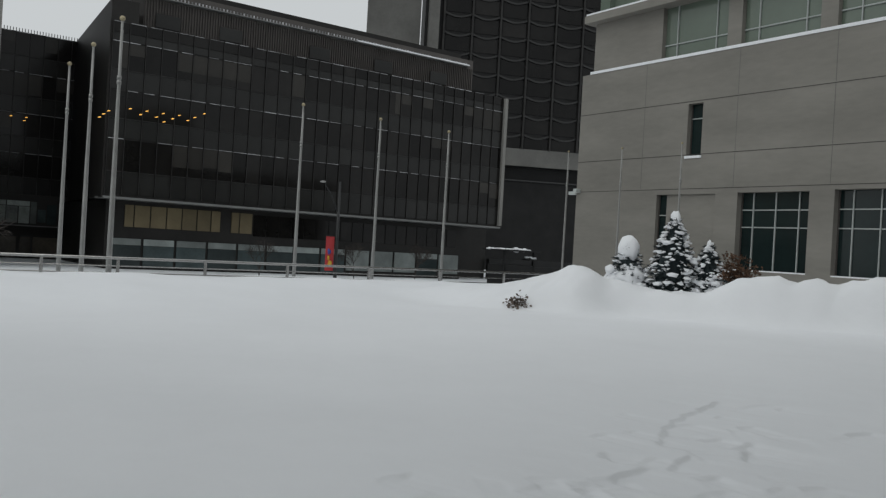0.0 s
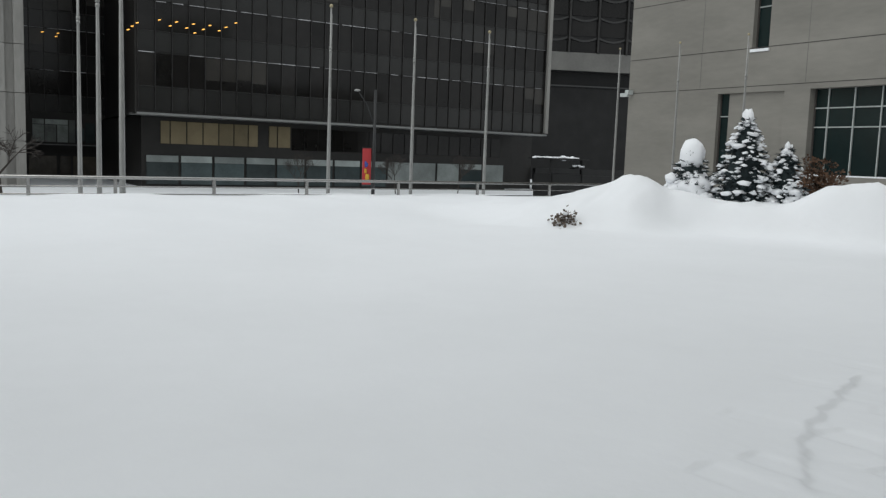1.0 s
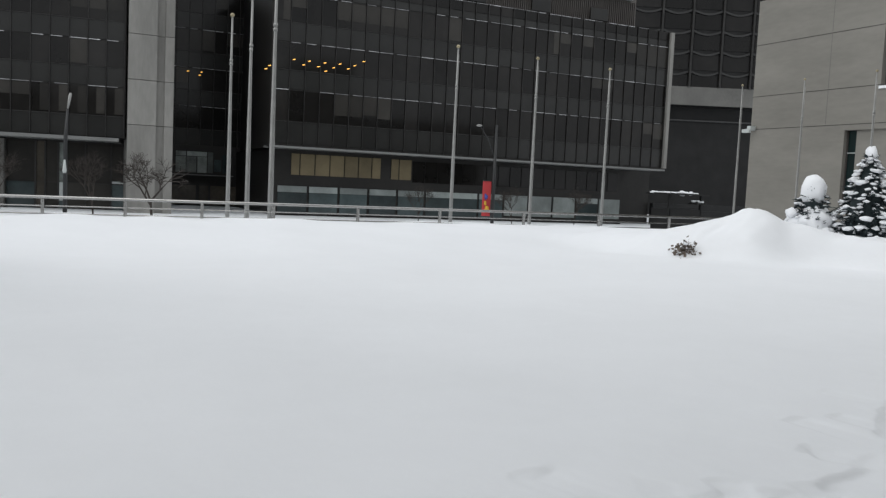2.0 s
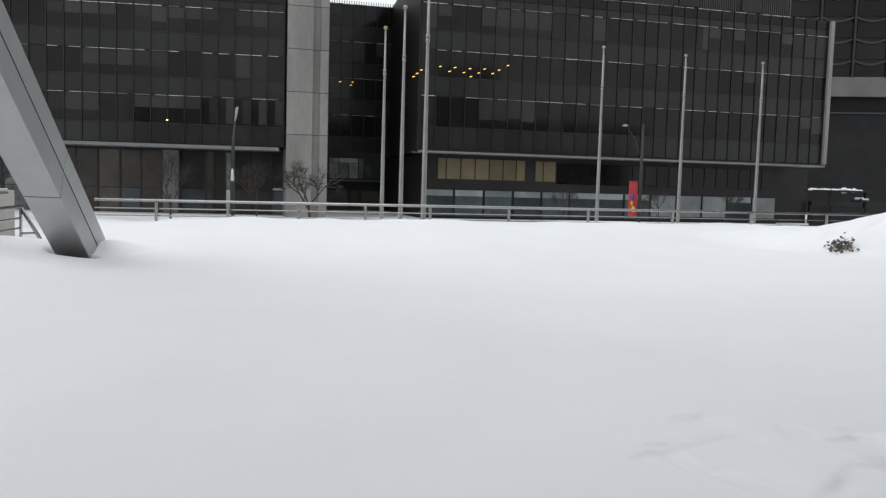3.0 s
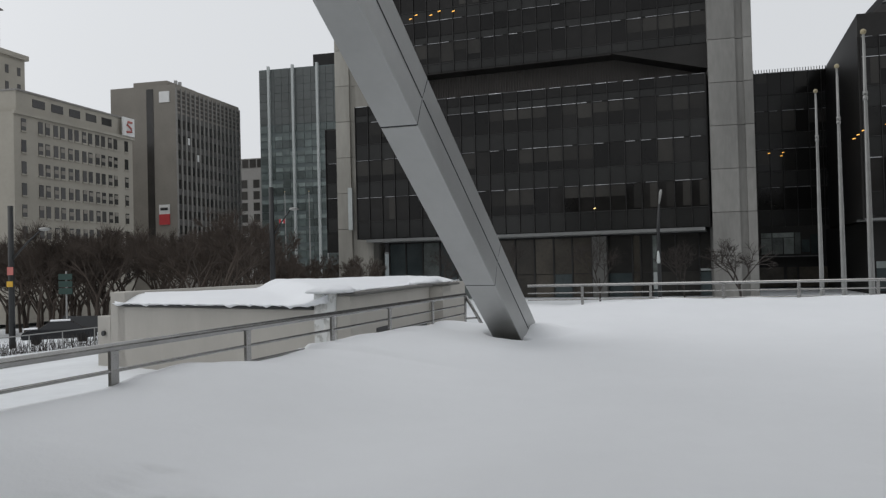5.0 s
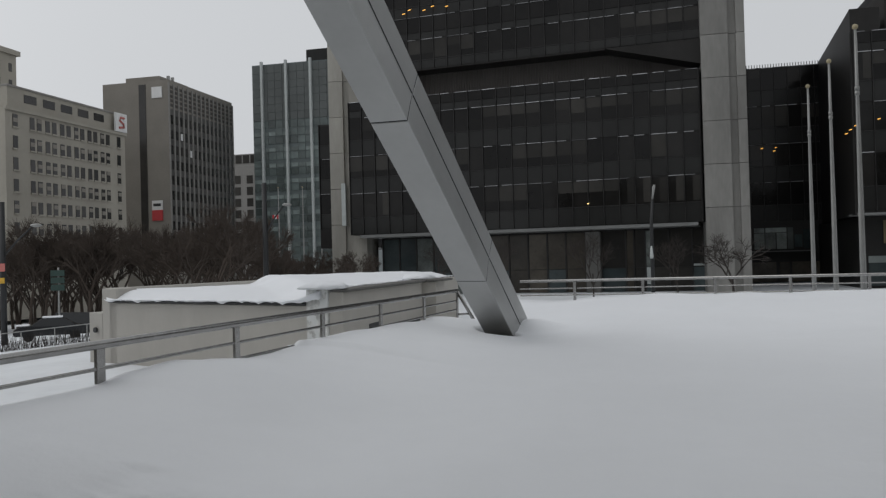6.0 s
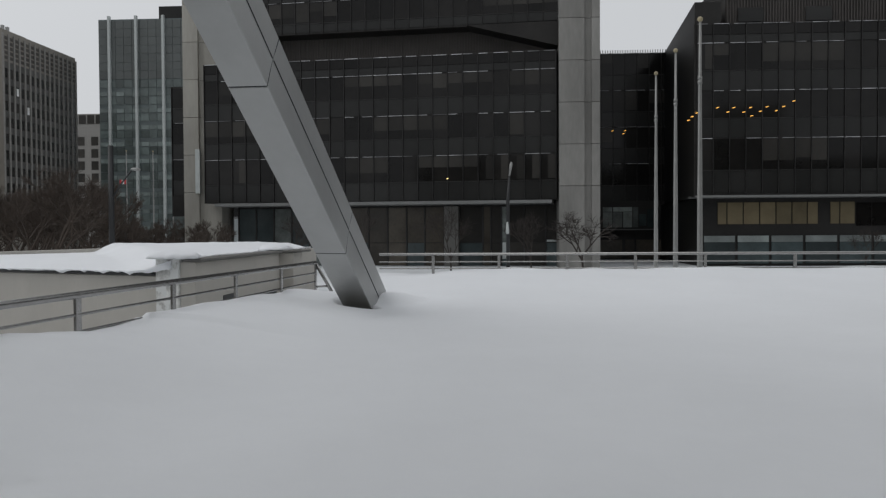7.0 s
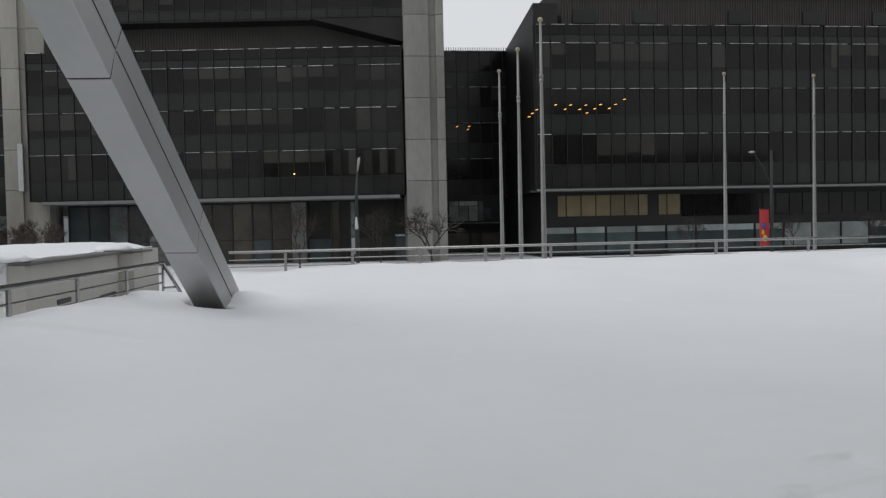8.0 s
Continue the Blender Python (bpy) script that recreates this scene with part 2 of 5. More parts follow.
# broken crust near the windows: both ends of each low step
STEPS = [(-3.58, 4.26, -3.97, 5.18), (-3.97, 5.18, -4.17, 5.73), (-3.99, 5.62, -3.89, 6.13), (-2.92, 3.07, -2.99, 3.45), (-2.92, 3.54, -3.04, 3.89), (-3.08, 2.67, -3.03, 2.81), (-2.84, 4.11, -3.05, 4.47), (-3.42, 4.90, -3.39, 5.06), (-3.29, 3.90, -3.56, 4.31), (-2.91, 1.53, -3.00, 1.85), (-3.00, 1.85, -3.08, 2.16), (-2.34, 1.89, -2.60, 2.27), (-2.60, 2.27, -2.66, 2.50), (-2.85, 2.76, -2.85, 2.86), (-2.56, 2.73, -2.63, 2.90), (-3.29, 4.33, -3.28, 4.52), (-2.54, 3.27, -2.53, 3.51), (-2.17, 3.04, -2.22, 3.24), (-2.34, 3.89, -2.35, 4.10), (-2.12, 3.48, -2.16, 3.64), (-2.96, 5.47, -2.92, 5.74), (-4.50, 8.56, -4.69, 8.62), (-2.32, 2.10, -2.28, 2.22), (-2.08, 2.38, -2.16, 2.61), (-4.53, 6.02, -4.64, 6.24), (-3.35, -2.11, -3.17, -1.87), (-3.15, -2.35, -3.63, -2.33), (-3.17, -1.87, -3.15, -1.73)]
SCARPS = list(STEPS)
for x0, y0, x1, y1 in STEPS:
    for q in range(2):
        cx, cy = (x0 + x1) / 2 + rng.uniform(-0.4, 0.4), (y0 + y1) / 2 + rng.uniform(-0.4, 0.4)
        L, a = rng.uniform(0.05, 0.14), math.atan2(y1 - y0, x1 - x0) + rng.uniform(-0.6, 0.6)
        SCARPS.append((cx - L * math.cos(a), cy - L * math.sin(a), cx + L * math.cos(a), cy + L * math.sin(a)))


def bank_range(az):
    """How far off the crest of the snow bank lies in that direction."""
    line = [(math.degrees(math.atan2(-x, y)), math.hypot(x, y)) for x, y, h, w in RIDGE]
    for (a0, r0), (a1, r1) in zip(line, line[1:]):
        if a1 <= az <= a0:
            return r0 + (r1 - r0) * (az - a0) / (a1 - a0)
    return line[0][1] if az > line[0][0] else line[-1][1]


# height of the drift along the near railing
EDGE = ((-18.0, 0.62), (-15.0, 0.55), (-14.1, 0.54), (-13.3, 0.62), (-12.7, 0.68), (-11.7, 0.72), (-10.8, 0.75), (-10.0, 0.75), (-9.0, 0.77), (-8.3, 0.79), (-7.92, 0.80), (-7.76, 0.75), (-7.2, 0.725), (-6.8, 0.72), (-6.55, 0.755), (-6.25, 0.79), (-5.8, 0.84), (-5.3, 0.82), (-4.9, 0.77), (-4.0, 0.78), (1.0, 0.74))


def edge_height(x):
    for (x0, h0), (x1, h1) in zip(EDGE, EDGE[1:]):
        if x <= x1:
            return h0 + (h1 - h0) * smooth(x0, x1, x)
    return EDGE[-1][1]


def snow_z(x, y):
    z = 0.53
    z += 0.21 * smooth(-12.8, -16.8, x) * smooth(-4, 1, y)
    z += 0.10 * smooth(-13.2, -16.6, x) * (1 - smooth(-4, 1, y))
    edge = y - near_y(x)
    z += (edge_height(x) - z) * smooth(2.3, 0.15, edge) ** 1.3
    top = 0.0
    for rx, ry, h, w in RIDGE:
        d = math.hypot(x - rx, y - ry)
        top += math.exp(9 * (h - 0.56) * (1 - smooth(w * 0.05, w * 1.75, d))) - 1
    back = max(0.0, 0.42 * smooth(13.0, 15.5, y) * smooth(-16, -14, x))
    az, far = math.degrees(math.atan2(-x, y)), math.hypot(x, y)
    front = 1 - smooth(45.5, 41.5, az) * smooth(12, 18, az) * (1 - smooth(bank_range(az) - 0.85, bank_range(az) - 0.30, far)) if far < 19 else 1
    heap = max(math.log(1 + top) / 9, back) * (0.10 + 0.90 * front)
    z += heap + 0.14 * min(heap, 0.5) * noise.noise(Vector((x * 1.9, y * 1.9, 9))) + 0.10 * min(heap, 0.4) * noise.noise(Vector((x * 5, y * 5, 2)))
    z += 0.045 * noise.noise(Vector((x * 0.35, y * 0.35, 3))) + 0.018 * noise.noise(Vector((x * 1.1, y * 1.1, 7)))
    z += 0.03 * noise.noise(Vector((x * 0.9, y * 0.9, 1))) * smooth(-15, -17, x)
    d = math.hypot((x + 12.0) * 0.80, (y + 1.93) * 0.9)
    z -= 0.36 * (1 - smooth(0.16, 0.30, d)) + 0.13 * (1 - smooth(0.25, 1.7, math.hypot((x + 11.5) * 0.6, y + 1.75)))
    z += 0.15 * (1 - smooth(0.0, 0.55, math.hypot(x + 12.9, (y + 1.5) * 0.9))) + 0.07 * (1 - smooth(0.1, 0.8, math.hypot(x + 12.3, y + 2.6)))
    z -= 0.16 * (1 - smooth(0.2, 1.5, math.hypot(x + 2.2, y + 2.5)))
    if y > -3 and x > -5.2 and y < 9:
        for k, (x0, y0, x1, y1) in enumerate(SCARPS):
            L = math.hypot(x1 - x0, y1 - y0)
            ex, ey = (x1 - x0) / L, (y1 - y0) / L
            dx, dy = x - (x0 + x1) / 2, y - (y0 + y1) / 2
            u, v = dx * ex + dy * ey, -dx * ey + dy * ex
            if abs(u) > L * 0.7 + 0.1 or abs(v) > 0.6:
                continue
            # v is positive on the side away from the windows
            v += 0.03 * noise.noise(Vector((u * 7, k, 0))) + 0.012 * noise.noise(Vector((u * 24, k, 3))) + 0.12 * (u / L) ** 2 * L
            fade = 1 - smooth(L * 0.35, L * 0.62, abs(u))
            dep = (0.0135 + 0.003 * math.sin(k * 2.3)) * fade * (0.5 if k in (9, 10, 11, 12) else 0.6 if k >= len(STEPS) else 1)
            z += dep * 0.3 * math.exp(-(v / 0.10) ** 2) if v > 0 else 0
            z -= dep * smooth(0.012, -0.028, v) * math.exp(-(v / (0.34 + 0.08 * math.sin(k))) ** 2)
        for px, py, a, b, th, dep in DENTS:
            dx, dy = x - px, y - py
            if abs(dx) < 0.6 and abs(dy) < 0.6:
                u, v = dx * math.cos(th) + dy * math.sin(th), -dx * math.sin(th) + dy * math.cos(th)
                q = (u / a) ** 2 + (v / b) ** 2
                if q < 5:
                    z -= dep * 0.07 * (1 - smooth(0.1, 2.6, q))
    return z


def axis(a, b, fine_a, fine_b, fine, coarse):
    out, v = [], a
    while v < b:
        out.append(v)
        v += fine if fine_a <= v < fine_b else coarse
    return out + [b]


def sheet(name, xs, ys, zf, material):
    nx, ny = len(xs), len(ys)
    verts = [zf(x, y) for y in ys for x in xs]
    faces = [(j * nx + i, j * nx + i + 1, (j + 1) * nx + i + 1, (j + 1) * nx + i) for j in range(ny - 1) for i in range(nx - 1)]
    me = bpy.data.meshes.new(name)
    me.from_pydata(verts, [], faces)
    me.polygons.foreach_set("use_smooth", [True] * len(faces))
    me.materials.append(material)
    return new(name, me)


XS = sorted(axis(-18.35, 0.95, -4.4, -1.95, 0.016, 0.12) + [-12.83 + 0.043 * i for i in range(36)] + [-8.0 + 0.04 * i for i in range(8)])


def terrace_point(x, y):
    # the sheet's lowest rows bend to run along the near railing
    if y < 0:
        y = -y * (near_y(x) - 0.12)
    return (x, y, snow_z(x, y) if y > near_y(x) - 0.05 else snow_z(x, y) - 0.05)


YS = [-1 + i / 60 for i in range(60)] + axis(0, 27.9, 1.35, 6.1, 0.02, 0.13)
tagged(sheet("ground", XS, YS, terrace_point, SNOW), "deep untouched white snow over a raised terrace, trampled near the windows", "snow", kind="structure")

GX = axis(-420, 60, -70, 0, 3.0, 12)
GY = axis(-420, 420, -70, 40, 3.0, 14)
tagged(sheet("street_ground", GX, GY, lambda x, y: (x, y, street_z(x, y)), FAR_SNOW), "snow-covered street and plaza below the terrace", "ground", kind="structure")

bm = bmesh.new()
pts = [(-18.3, near_y(-18.3) - 0.1), (0.95, near_y(0.95) - 0.1), (0.95, 27.9), (-18.3, 27.9)]
lo = [bm.verts.new((x, y, -3.0)) for x, y in pts]
hi = [bm.verts.new((x, y, 0.35)) for x, y in pts]
bm.faces.new(hi), bm.faces.new(lo[::-1])
for i in range(4):
    bm.faces.new((lo[i], lo[(i + 1) % 4], hi[(i + 1) % 4], hi[i]))
tagged(part("terrace_slab", bm, CONC), "grey concrete slab of the raised terrace under the snow", "terrace", kind="structure")

# the wall of the building behind the camera
tagged(part("wall_east", boxes((0.97, 1.4, -30, 27.9, -2.5, 14)), CONC), "plain concrete wall that closes the terrace", "wall", kind="structure")


# the edge of the window beside the camera
mull = thing("window_mullion", "grey aluminium window mullion close beside the viewer, slightly slanted", "window frame")
bm = bmesh.new()
foot, head = Vector((-0.407, 0.753, 1.344)), Vector((-0.446, 0.814, 1.562))
way = (head - foot).normalized()
foot, head = foot - way * (foot.z - 0.36) / way.z, head + way * 1.6
across = Vector((0.59, 0.81, 0))
depth = across.cross(way).normalized()
for c0, c1 in ((foot, head),):
    ring = [[bm.verts.new(p + across * u + depth * v) for u, v in ((0, -0.04), (0.07, -0.04), (0.07, 0.04), (0, 0.04))] for p in (c0, c1)]
    for i in range(4):
        bm.faces.new((ring[0][i], ring[0][(i + 1) % 4], ring[1][(i + 1) % 4], ring[1][i]))
    bm.faces.new(ring[0][::-1]), bm.faces.new(ring[1])
bmesh.ops.recalc_face_normals(bm, faces=bm.faces)
bmesh.ops.bevel(bm, geom=list(bm.edges), offset=0.004, segments=2, affect="EDGES")
part("bar", bm, LEG, mull)
bm = bmesh.new()
tube(bm, [foot + across * 0.035 + depth * 0.045, head + across * 0.035 + depth * 0.045], [0.008, 0.008], 6)
part("gasket", bm, LEG_DARK, mull, "black rubber gasket")


# ---- railings ----
def railing(label, path, posts, side):
    rail = thing("railing", label, "railing")
    for name, h, r in (("top_rail", 1.055, 0.032), ("mid_rail", 0.89, 0.014), ("low_rail", 0.745, 0.014), ("bottom_rail", 0.60, 0.014)):
        bm = bmesh.new()
        tube(bm, [(x, y, h) for x, y in path], [r] * len(path), 10)
        part(name, bm, STEEL, rail)
    bm = boxes((-0.02, 0.02, -0.03, 0.03, 0.25, 1.03) if side == "x" else (-0.045, 0.045, -0.012, 0.012, 0.25, 1.03))
    me = mesh_of("post", bm, STEEL)
    for x, y in posts:
        share("post", me, rail, x, y)
    return rail


far_posts = [-1.27, 0.16, 1.62, 3.08, 4.55, 6.42, 8.41, 10.65, 12.85, 15.11, 17.3]
railing("brushed steel railing with horizontal bars, half buried in snow", [(FAR_X, -2.45), (FAR_X, 18)], [(FAR_X, y) for y in far_posts], "x")
near_posts = [-13.5, -11.82, -10.13, -8.46, -6.74, -5.01, -3.3, -1.6]
near = railing("brushed steel railing with horizontal bars along the snowy terrace edge", [(-13.5, near_y(-13.5)), (0.9, near_y(0.9))], [(x, near_y(x)) for x in near_posts], "y")
bm = bmesh.new()
tube(bm, [(-13.5, near_y(-13.5), 1.05), (-13.7, -2.64, 0.55), (-13.75, -2.58, 0.4)], [0.03, 0.03, 0.03], 8)
part("sloped_end_bar", bm, STEEL, near)
bm = bmesh.new()
tube(bm, [(-13.5, near_y(-13.5), 0.66), (-13.66, -2.68, 0.66)], [0.017, 0.017], 8)
part("short_rail", bm, STEEL, near)


# ---- the leaning steel-clad leg ----
def leaning_leg():
    leg = thing("leaning_leg", "grey metal-clad slanting leg with panel joints, sunk in the snow", "column")
    base, d = Vector((-12.063, -1.757, 0.5)), Vector((0.8208, -0.1007, 0.5623)).normalized()
    side = Vector((0.1318, 0.9912, -0.015)).normalized()
    up = d.cross(side).normalized()
    if up.z < 0:
        up = -up
    # section: broad underside, chamfered flank, upper flank, top, far side
    sec = [(-0.432, 0.0), (0.0, 0.0), (-0.033, 0.385), (-0.035, 0.691), (-0.40, 0.69)]
    mid_a, mid_b = -0.21, 0.34

    def ring(bm, t, grow=1.0):
        c = base + d * t
        return [bm.verts.new(c + side * (mid_a + (a - mid_a) * grow) + up * (mid_b + (b - mid_b) * grow)) for a, b in sec]

    def length(t0, t1, grow, material, name):
        bm = bmesh.new()
        a, b = ring(bm, t0, grow), ring(bm, t1, grow)
        for i in range(len(sec)):
            bm.faces.new((a[i], a[(i + 1) % len(sec)], b[(i + 1) % len(sec)], b[i]))
        bm.faces.new(a[::-1]), bm.faces.new(b)
        bmesh.ops.bevel(bm, geom=[e for e in bm.edges], offset=0.008, segments=1, affect="EDGES")
        return part(name, bm, material, leg)

    joints = [-0.8, 1.37, 4.53, 7.7, 10.9]
    for t0, t1 in zip(joints, joints[1:]):
        length(t0 + 0.006, t1 - 0.006, 1.0, LEG, "cladding_panel")
    length(-0.8, 10.9, 0.985, LEG_DARK, "core")
    for t0, t1 in zip(joints, joints[1:]):
        p0, p1 = base + d * (t0 + 0.02), base + d * (t1 - 0.02)
        o = side * -0.032 + up * 0.385
        bm = bmesh.new()
        tube(bm, [p0 + o, p1 + o], [0.008, 0.008], 4)
        part("seam", bm, LEG_DARK, leg)
    return leg


leaning_leg()


# ---- low concrete ramp building beside the terrace ----
def ramp_building():
    ramp = thing("ramp_building", "low beige concrete ramp entrance with a snow-covered sunken roof", "building")
    A, B = Vector((-20.35, -8.43, 0)), Vector((-23.8, -16.8, 0))
    e = (B - A).normalized()
    n = Vector((e.y, -e.x, 0))
    if n.x < 0:
        n = -n

    def slab(name, p, q, thick, z0, z1, material, label=""):
        dd = (q - p).normalized()
        nn = Vector((dd.y, -dd.x, 0))
        if nn.dot(n) < 0:
            nn = -nn
        bm = bmesh.new()
        c = [p, q, q - nn * thick, p - nn * thick]
        lo_, hi_ = [bm.verts.new((v.x, v.y, z0)) for v in c], [bm.verts.new((v.x, v.y, z1)) for v in c]
        bm.faces.new(lo_), bm.faces.new(hi_)
        for i in range(4):
            bm.faces.new((lo_[i], lo_[(i + 1) % 4], hi_[(i + 1) % 4], hi_[i]))
        bmesh.ops.recalc_face_normals(bm, faces=bm.faces)
        bmesh.ops.bevel(bm, geom=list(bm.edges), offset=0.02, segments=1, affect="EDGES")
        return part(name, bm, material, ramp, label)

    slab("front_wall", A, B, 0.4, -3.2, 0.47, STUCCO)
    slab("roof_edge", A + n * 0.06, B + n * 0.06, 0.5, 0.472, 0.55, BLACK, "dark metal roof edge")
    slab("end_pillar", B - e * 0.42, B + e * 0.41, 0.75, -3.2, 0.93, STUCCO)
    slab("side_step", B + e * 0.42, B + e * 1.19, 0.75, -3.2, 0.14, STUCCO)
    slab("corner_pillar", A - e * 0.77 + n * 0.05, A + n * 0.05, 0.6, -3.2, 0.90, PEELED, "pillar with peeling pale paint")
    P = A - e * 0.77
    Q = Vector((-34.0, -7.75, 0))
    side = (Q - P).normalized()
    s1, s2 = P + side * 8.0, P + side * 9.3
    slab("side_wall", P, s1, 0.4, -3.2, 0.82, STUCCO)
    slab("coping", P + Vector((0, 0.05, 0)), s1 + Vector((0, 0.05, 0)), 0.5, 0.822, 0.90, CONC_DARK, "dark metal coping")
    slab("pier", s1 + Vector((0, 0.25, 0)), s2 + Vector((0, 0.25, 0)), 0.65, -3.2, 0.84, STUCCO)
    slab("pier_cap", s1 + Vector((0.08, 0.35, 0)), s2 + Vector((-0.08, 0.35, 0)), 0.85, 0.842, 0.92, CONC_DARK)
    for c0, tx, ty in ((s1.lerp(s2, 0.5), 0.75, 0.5), (A - e * 0.45, 0.45, 0.62)):
        bm = bmesh.new()
        blob(bm, (c0.x, c0.y, 0.93), 1.0, 1.0, 0.0, 3)
        for v in bm.verts:
            q = v.co - Vector((c0.x, c0.y, 0.93))
            k_ = 1 + 0.25 * noise.noise(Vector((q.x * 3, q.y * 3, c0.x)))
            f = max(abs(q.x), abs(q.y), 0.3) / max(0.3, math.hypot(q.x, q.y))
            v.co = Vector((c0.x + q.x * tx * k_ / max(f, 0.75), c0.y + 0.12 + q.y * ty * k_ / max(f, 0.75), 0.925 + (0.20 * q.z * k_ if q.z > 0 else 0.03 * q.z)))
        part("snow_cap", bm, SNOW, ramp, "wedge of snow on the pier")
    slab("side_wall", s2, Q, 0.4, -3.2, 0.86, STUCCO)
    for x0, x1, z0, z1 in ((-22.1, -23.2, -0.30, -0.16), (-25.9, -27.6, -0.55, -0.36)):
        u0, u1 = (P.x - x0) / -side.x, (P.x - x1) / -side.x
        q0, q1 = P + side * abs(u0), P + side * abs(u1)
        slab("slot", q0 + Vector((0, 0.30, 0)), q1 + Vector((0, 0.30, 0)), 0.12, z0, z1, BLACK, "dark slot opening")
    slab("back_wall", B + e * 0.9 + Vector((-0.6, 0, 0)), Vector((-44, -12.6, 0)), 0.35, -3.2, 0.93, STUCCO)
    bm = bmesh.new()
    tube(bm, [B + e * 0.73 + n * 0.03 + Vector((0, 0, -0.43)), B + e * 0.73 + n * 0.10 + Vector((0, 0, -0.43))], [0.09, 0.09], 12)
    part("pipe_outlet", bm, BLACK, ramp)
    # snow on the roof, sagging over the edge
    m, k = 170, 24
    far = [B + e * 0.9 + Vector((-0.7, 0, 0)), Vector((-43, -12.4, 0))]
    near_line = [B + n * 0.10, A + n * 0.12 - e * 0.6, Q + Vector((0, 0.2, 0))]
    verts, faces = [], []
    for i in range(m + 1):
        u = i / m
        p = near_line[0].lerp(near_line[1], min(1, u / 0.42)) if u < 0.42 else near_line[1].lerp(near_line[2], (u - 0.42) / 0.58)
        q = far[0].lerp(far[1], u)
        drape = 0.16 * max(0, noise.noise(Vector((u * 46, 0, 0)))) + 0.05 * noise.noise(Vector((u * 130, 3, 0))) + 0.16 * smooth(0.36, 0.41, u) * (1 - smooth(0.43, 0.46, u))
        base_z = 0.56 + 0.33 * smooth(0.36, 0.44, u)
        for j in range(k + 1):
            v = j / k
            w = p.lerp(q, max(0, (j - 3) / (k - 3)))
            z = base_z + 0.30 * smooth(0.1, 0.5, v) * (1 - 0.55 * u) + 0.05 * noise.noise(Vector((w.x * 0.8, w.y * 0.8, 2)))
            off = Vector((0, 0, 0))
            if j < 3:
                z = base_z - drape * (1 - j / 3) + 0.02 * j
                off = n * (0.10 * (1 - ((j - 1.5) / 1.5) ** 2))
            verts.append((w.x + off.x, w.y + off.y, z))
    for i in range(m):
        for j in range(k):
            a = i * (k + 1) + j
            faces.append((a, a + 1, a + k + 2, a + k + 1))
    me = bpy.data.meshes.new("roof_snow")
    me.from_pydata(verts, [], faces)
    me.polygons.foreach_set("use_smooth", [True] * len(faces))
    me.materials.append(SNOW)
    ob = new("roof_snow", me)
    ob.parent = ramp
    tagged(ob, "thick snow draped over the roof edge")
    # a second low wall in front, at the ramp's other side
    wall = thing("ramp_wall", "low beige concrete wall end beside the snowy ramp", "wall")
    part("wall_body", boxes((-21.0, -16.5, -20.4, -19.9, -3.2, -0.62)), STUCCO, wall)
    part("coping", boxes((-21.05, -16.45, -20.45, -19.85, -0.618, -0.5)), SNOW, wall)


ramp_building()


# ---- curtain walls ----
def curtain(parent, X, y0, y1, module, floors, blinds, seed, fin_depth=0.22, vision=0.58):
    """Panes, spandrels, fins and sill strips of a dark facade in the plane x = X that faces +x. floors: the z of each floor line, downwards."""
    r = random.Random(seed)
    n = max(1, round((y1 - y0) / module))
    w = (y1 - y0) / n
    fin = mesh_of("fin", boxes((0, fin_depth * 0.75, -0.024, 0.024, floors[-1], floors[0])), FIN)
    for i in range(n + 1):
        share("fin", fin, parent, X, y0 + i * w)
    # uneven strip lengths imitate the glinting dashes along each sill
    strips = [mesh_of("sill_strip", boxes((0.05, 0.10, -w / 2 + p, w / 2 - q, -0.024, 0.012)), SILL) for p, q in ((0.05, 0.05), (0.05, 0.05), (0.05, 0.05), (0.05, w * 0.35), (w * 0.25, 0.05))]
    rail_ = mesh_of("transom", boxes((0.03, 0.09, -w / 2 + 0.03, w / 2 - 0.03, -0.03, 0.03)), FIN)
    for top, bot in zip(floors, floors[1:]):
        h = top - bot
        hv = h * vision
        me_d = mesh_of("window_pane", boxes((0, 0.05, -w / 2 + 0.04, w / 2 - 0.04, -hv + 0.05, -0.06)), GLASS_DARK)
        me_b = [mesh_of("blind_pane", boxes((0, 0.055, -w / 2 + 0.05 + e, w / 2 - 0.05, -hv * f, -0.08)), GLASS_BLIND) for f, e in ((0.92, 0), (0.7, 0), (0.62, 0), (0.45, 0), (0.93, w * 0.45))]
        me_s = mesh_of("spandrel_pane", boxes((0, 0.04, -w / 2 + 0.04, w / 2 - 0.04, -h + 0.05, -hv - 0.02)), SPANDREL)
        run, kind = 0, 0
        for i in range(n):
            y = y0 + (i + 0.5) * w
            share("spandrel_pane", me_s, parent, X, y, top)
            if h > 2.2:
                share("transom", rail_, parent, X, y, top - hv)
            if run <= 0 and r.random() < blinds * 0.4:
                run, kind = r.randint(1, 5), r.randint(0, 4)
            if run > 0 and h > 2.2:
                share("blind_pane", me_b[kind if r.random() < 0.7 else r.randint(0, 4)], parent, X, y, top)
            run -= 1
            share("window_pane", me_d, parent, X - 0.02, y, top)
            if r.random() < 0.93:
                share("sill_strip", r.choice(strips), parent, X, y, top)


def lamp_dots(parent, X, spots, material=LAMP_AMBER, w=0.22, h=0.085):
    bm0 = bmesh.new()
    tube(bm0, [(0, -w / 2, -h / 3), (0, 0, 0), (0, w / 2, h / 3)], [h / 3, h / 2, h / 3], 6)
    me = mesh_of("ceiling_light", bm0, material)
    for y, z in spots:
        share("ceiling_light", me, parent, X, y, z)


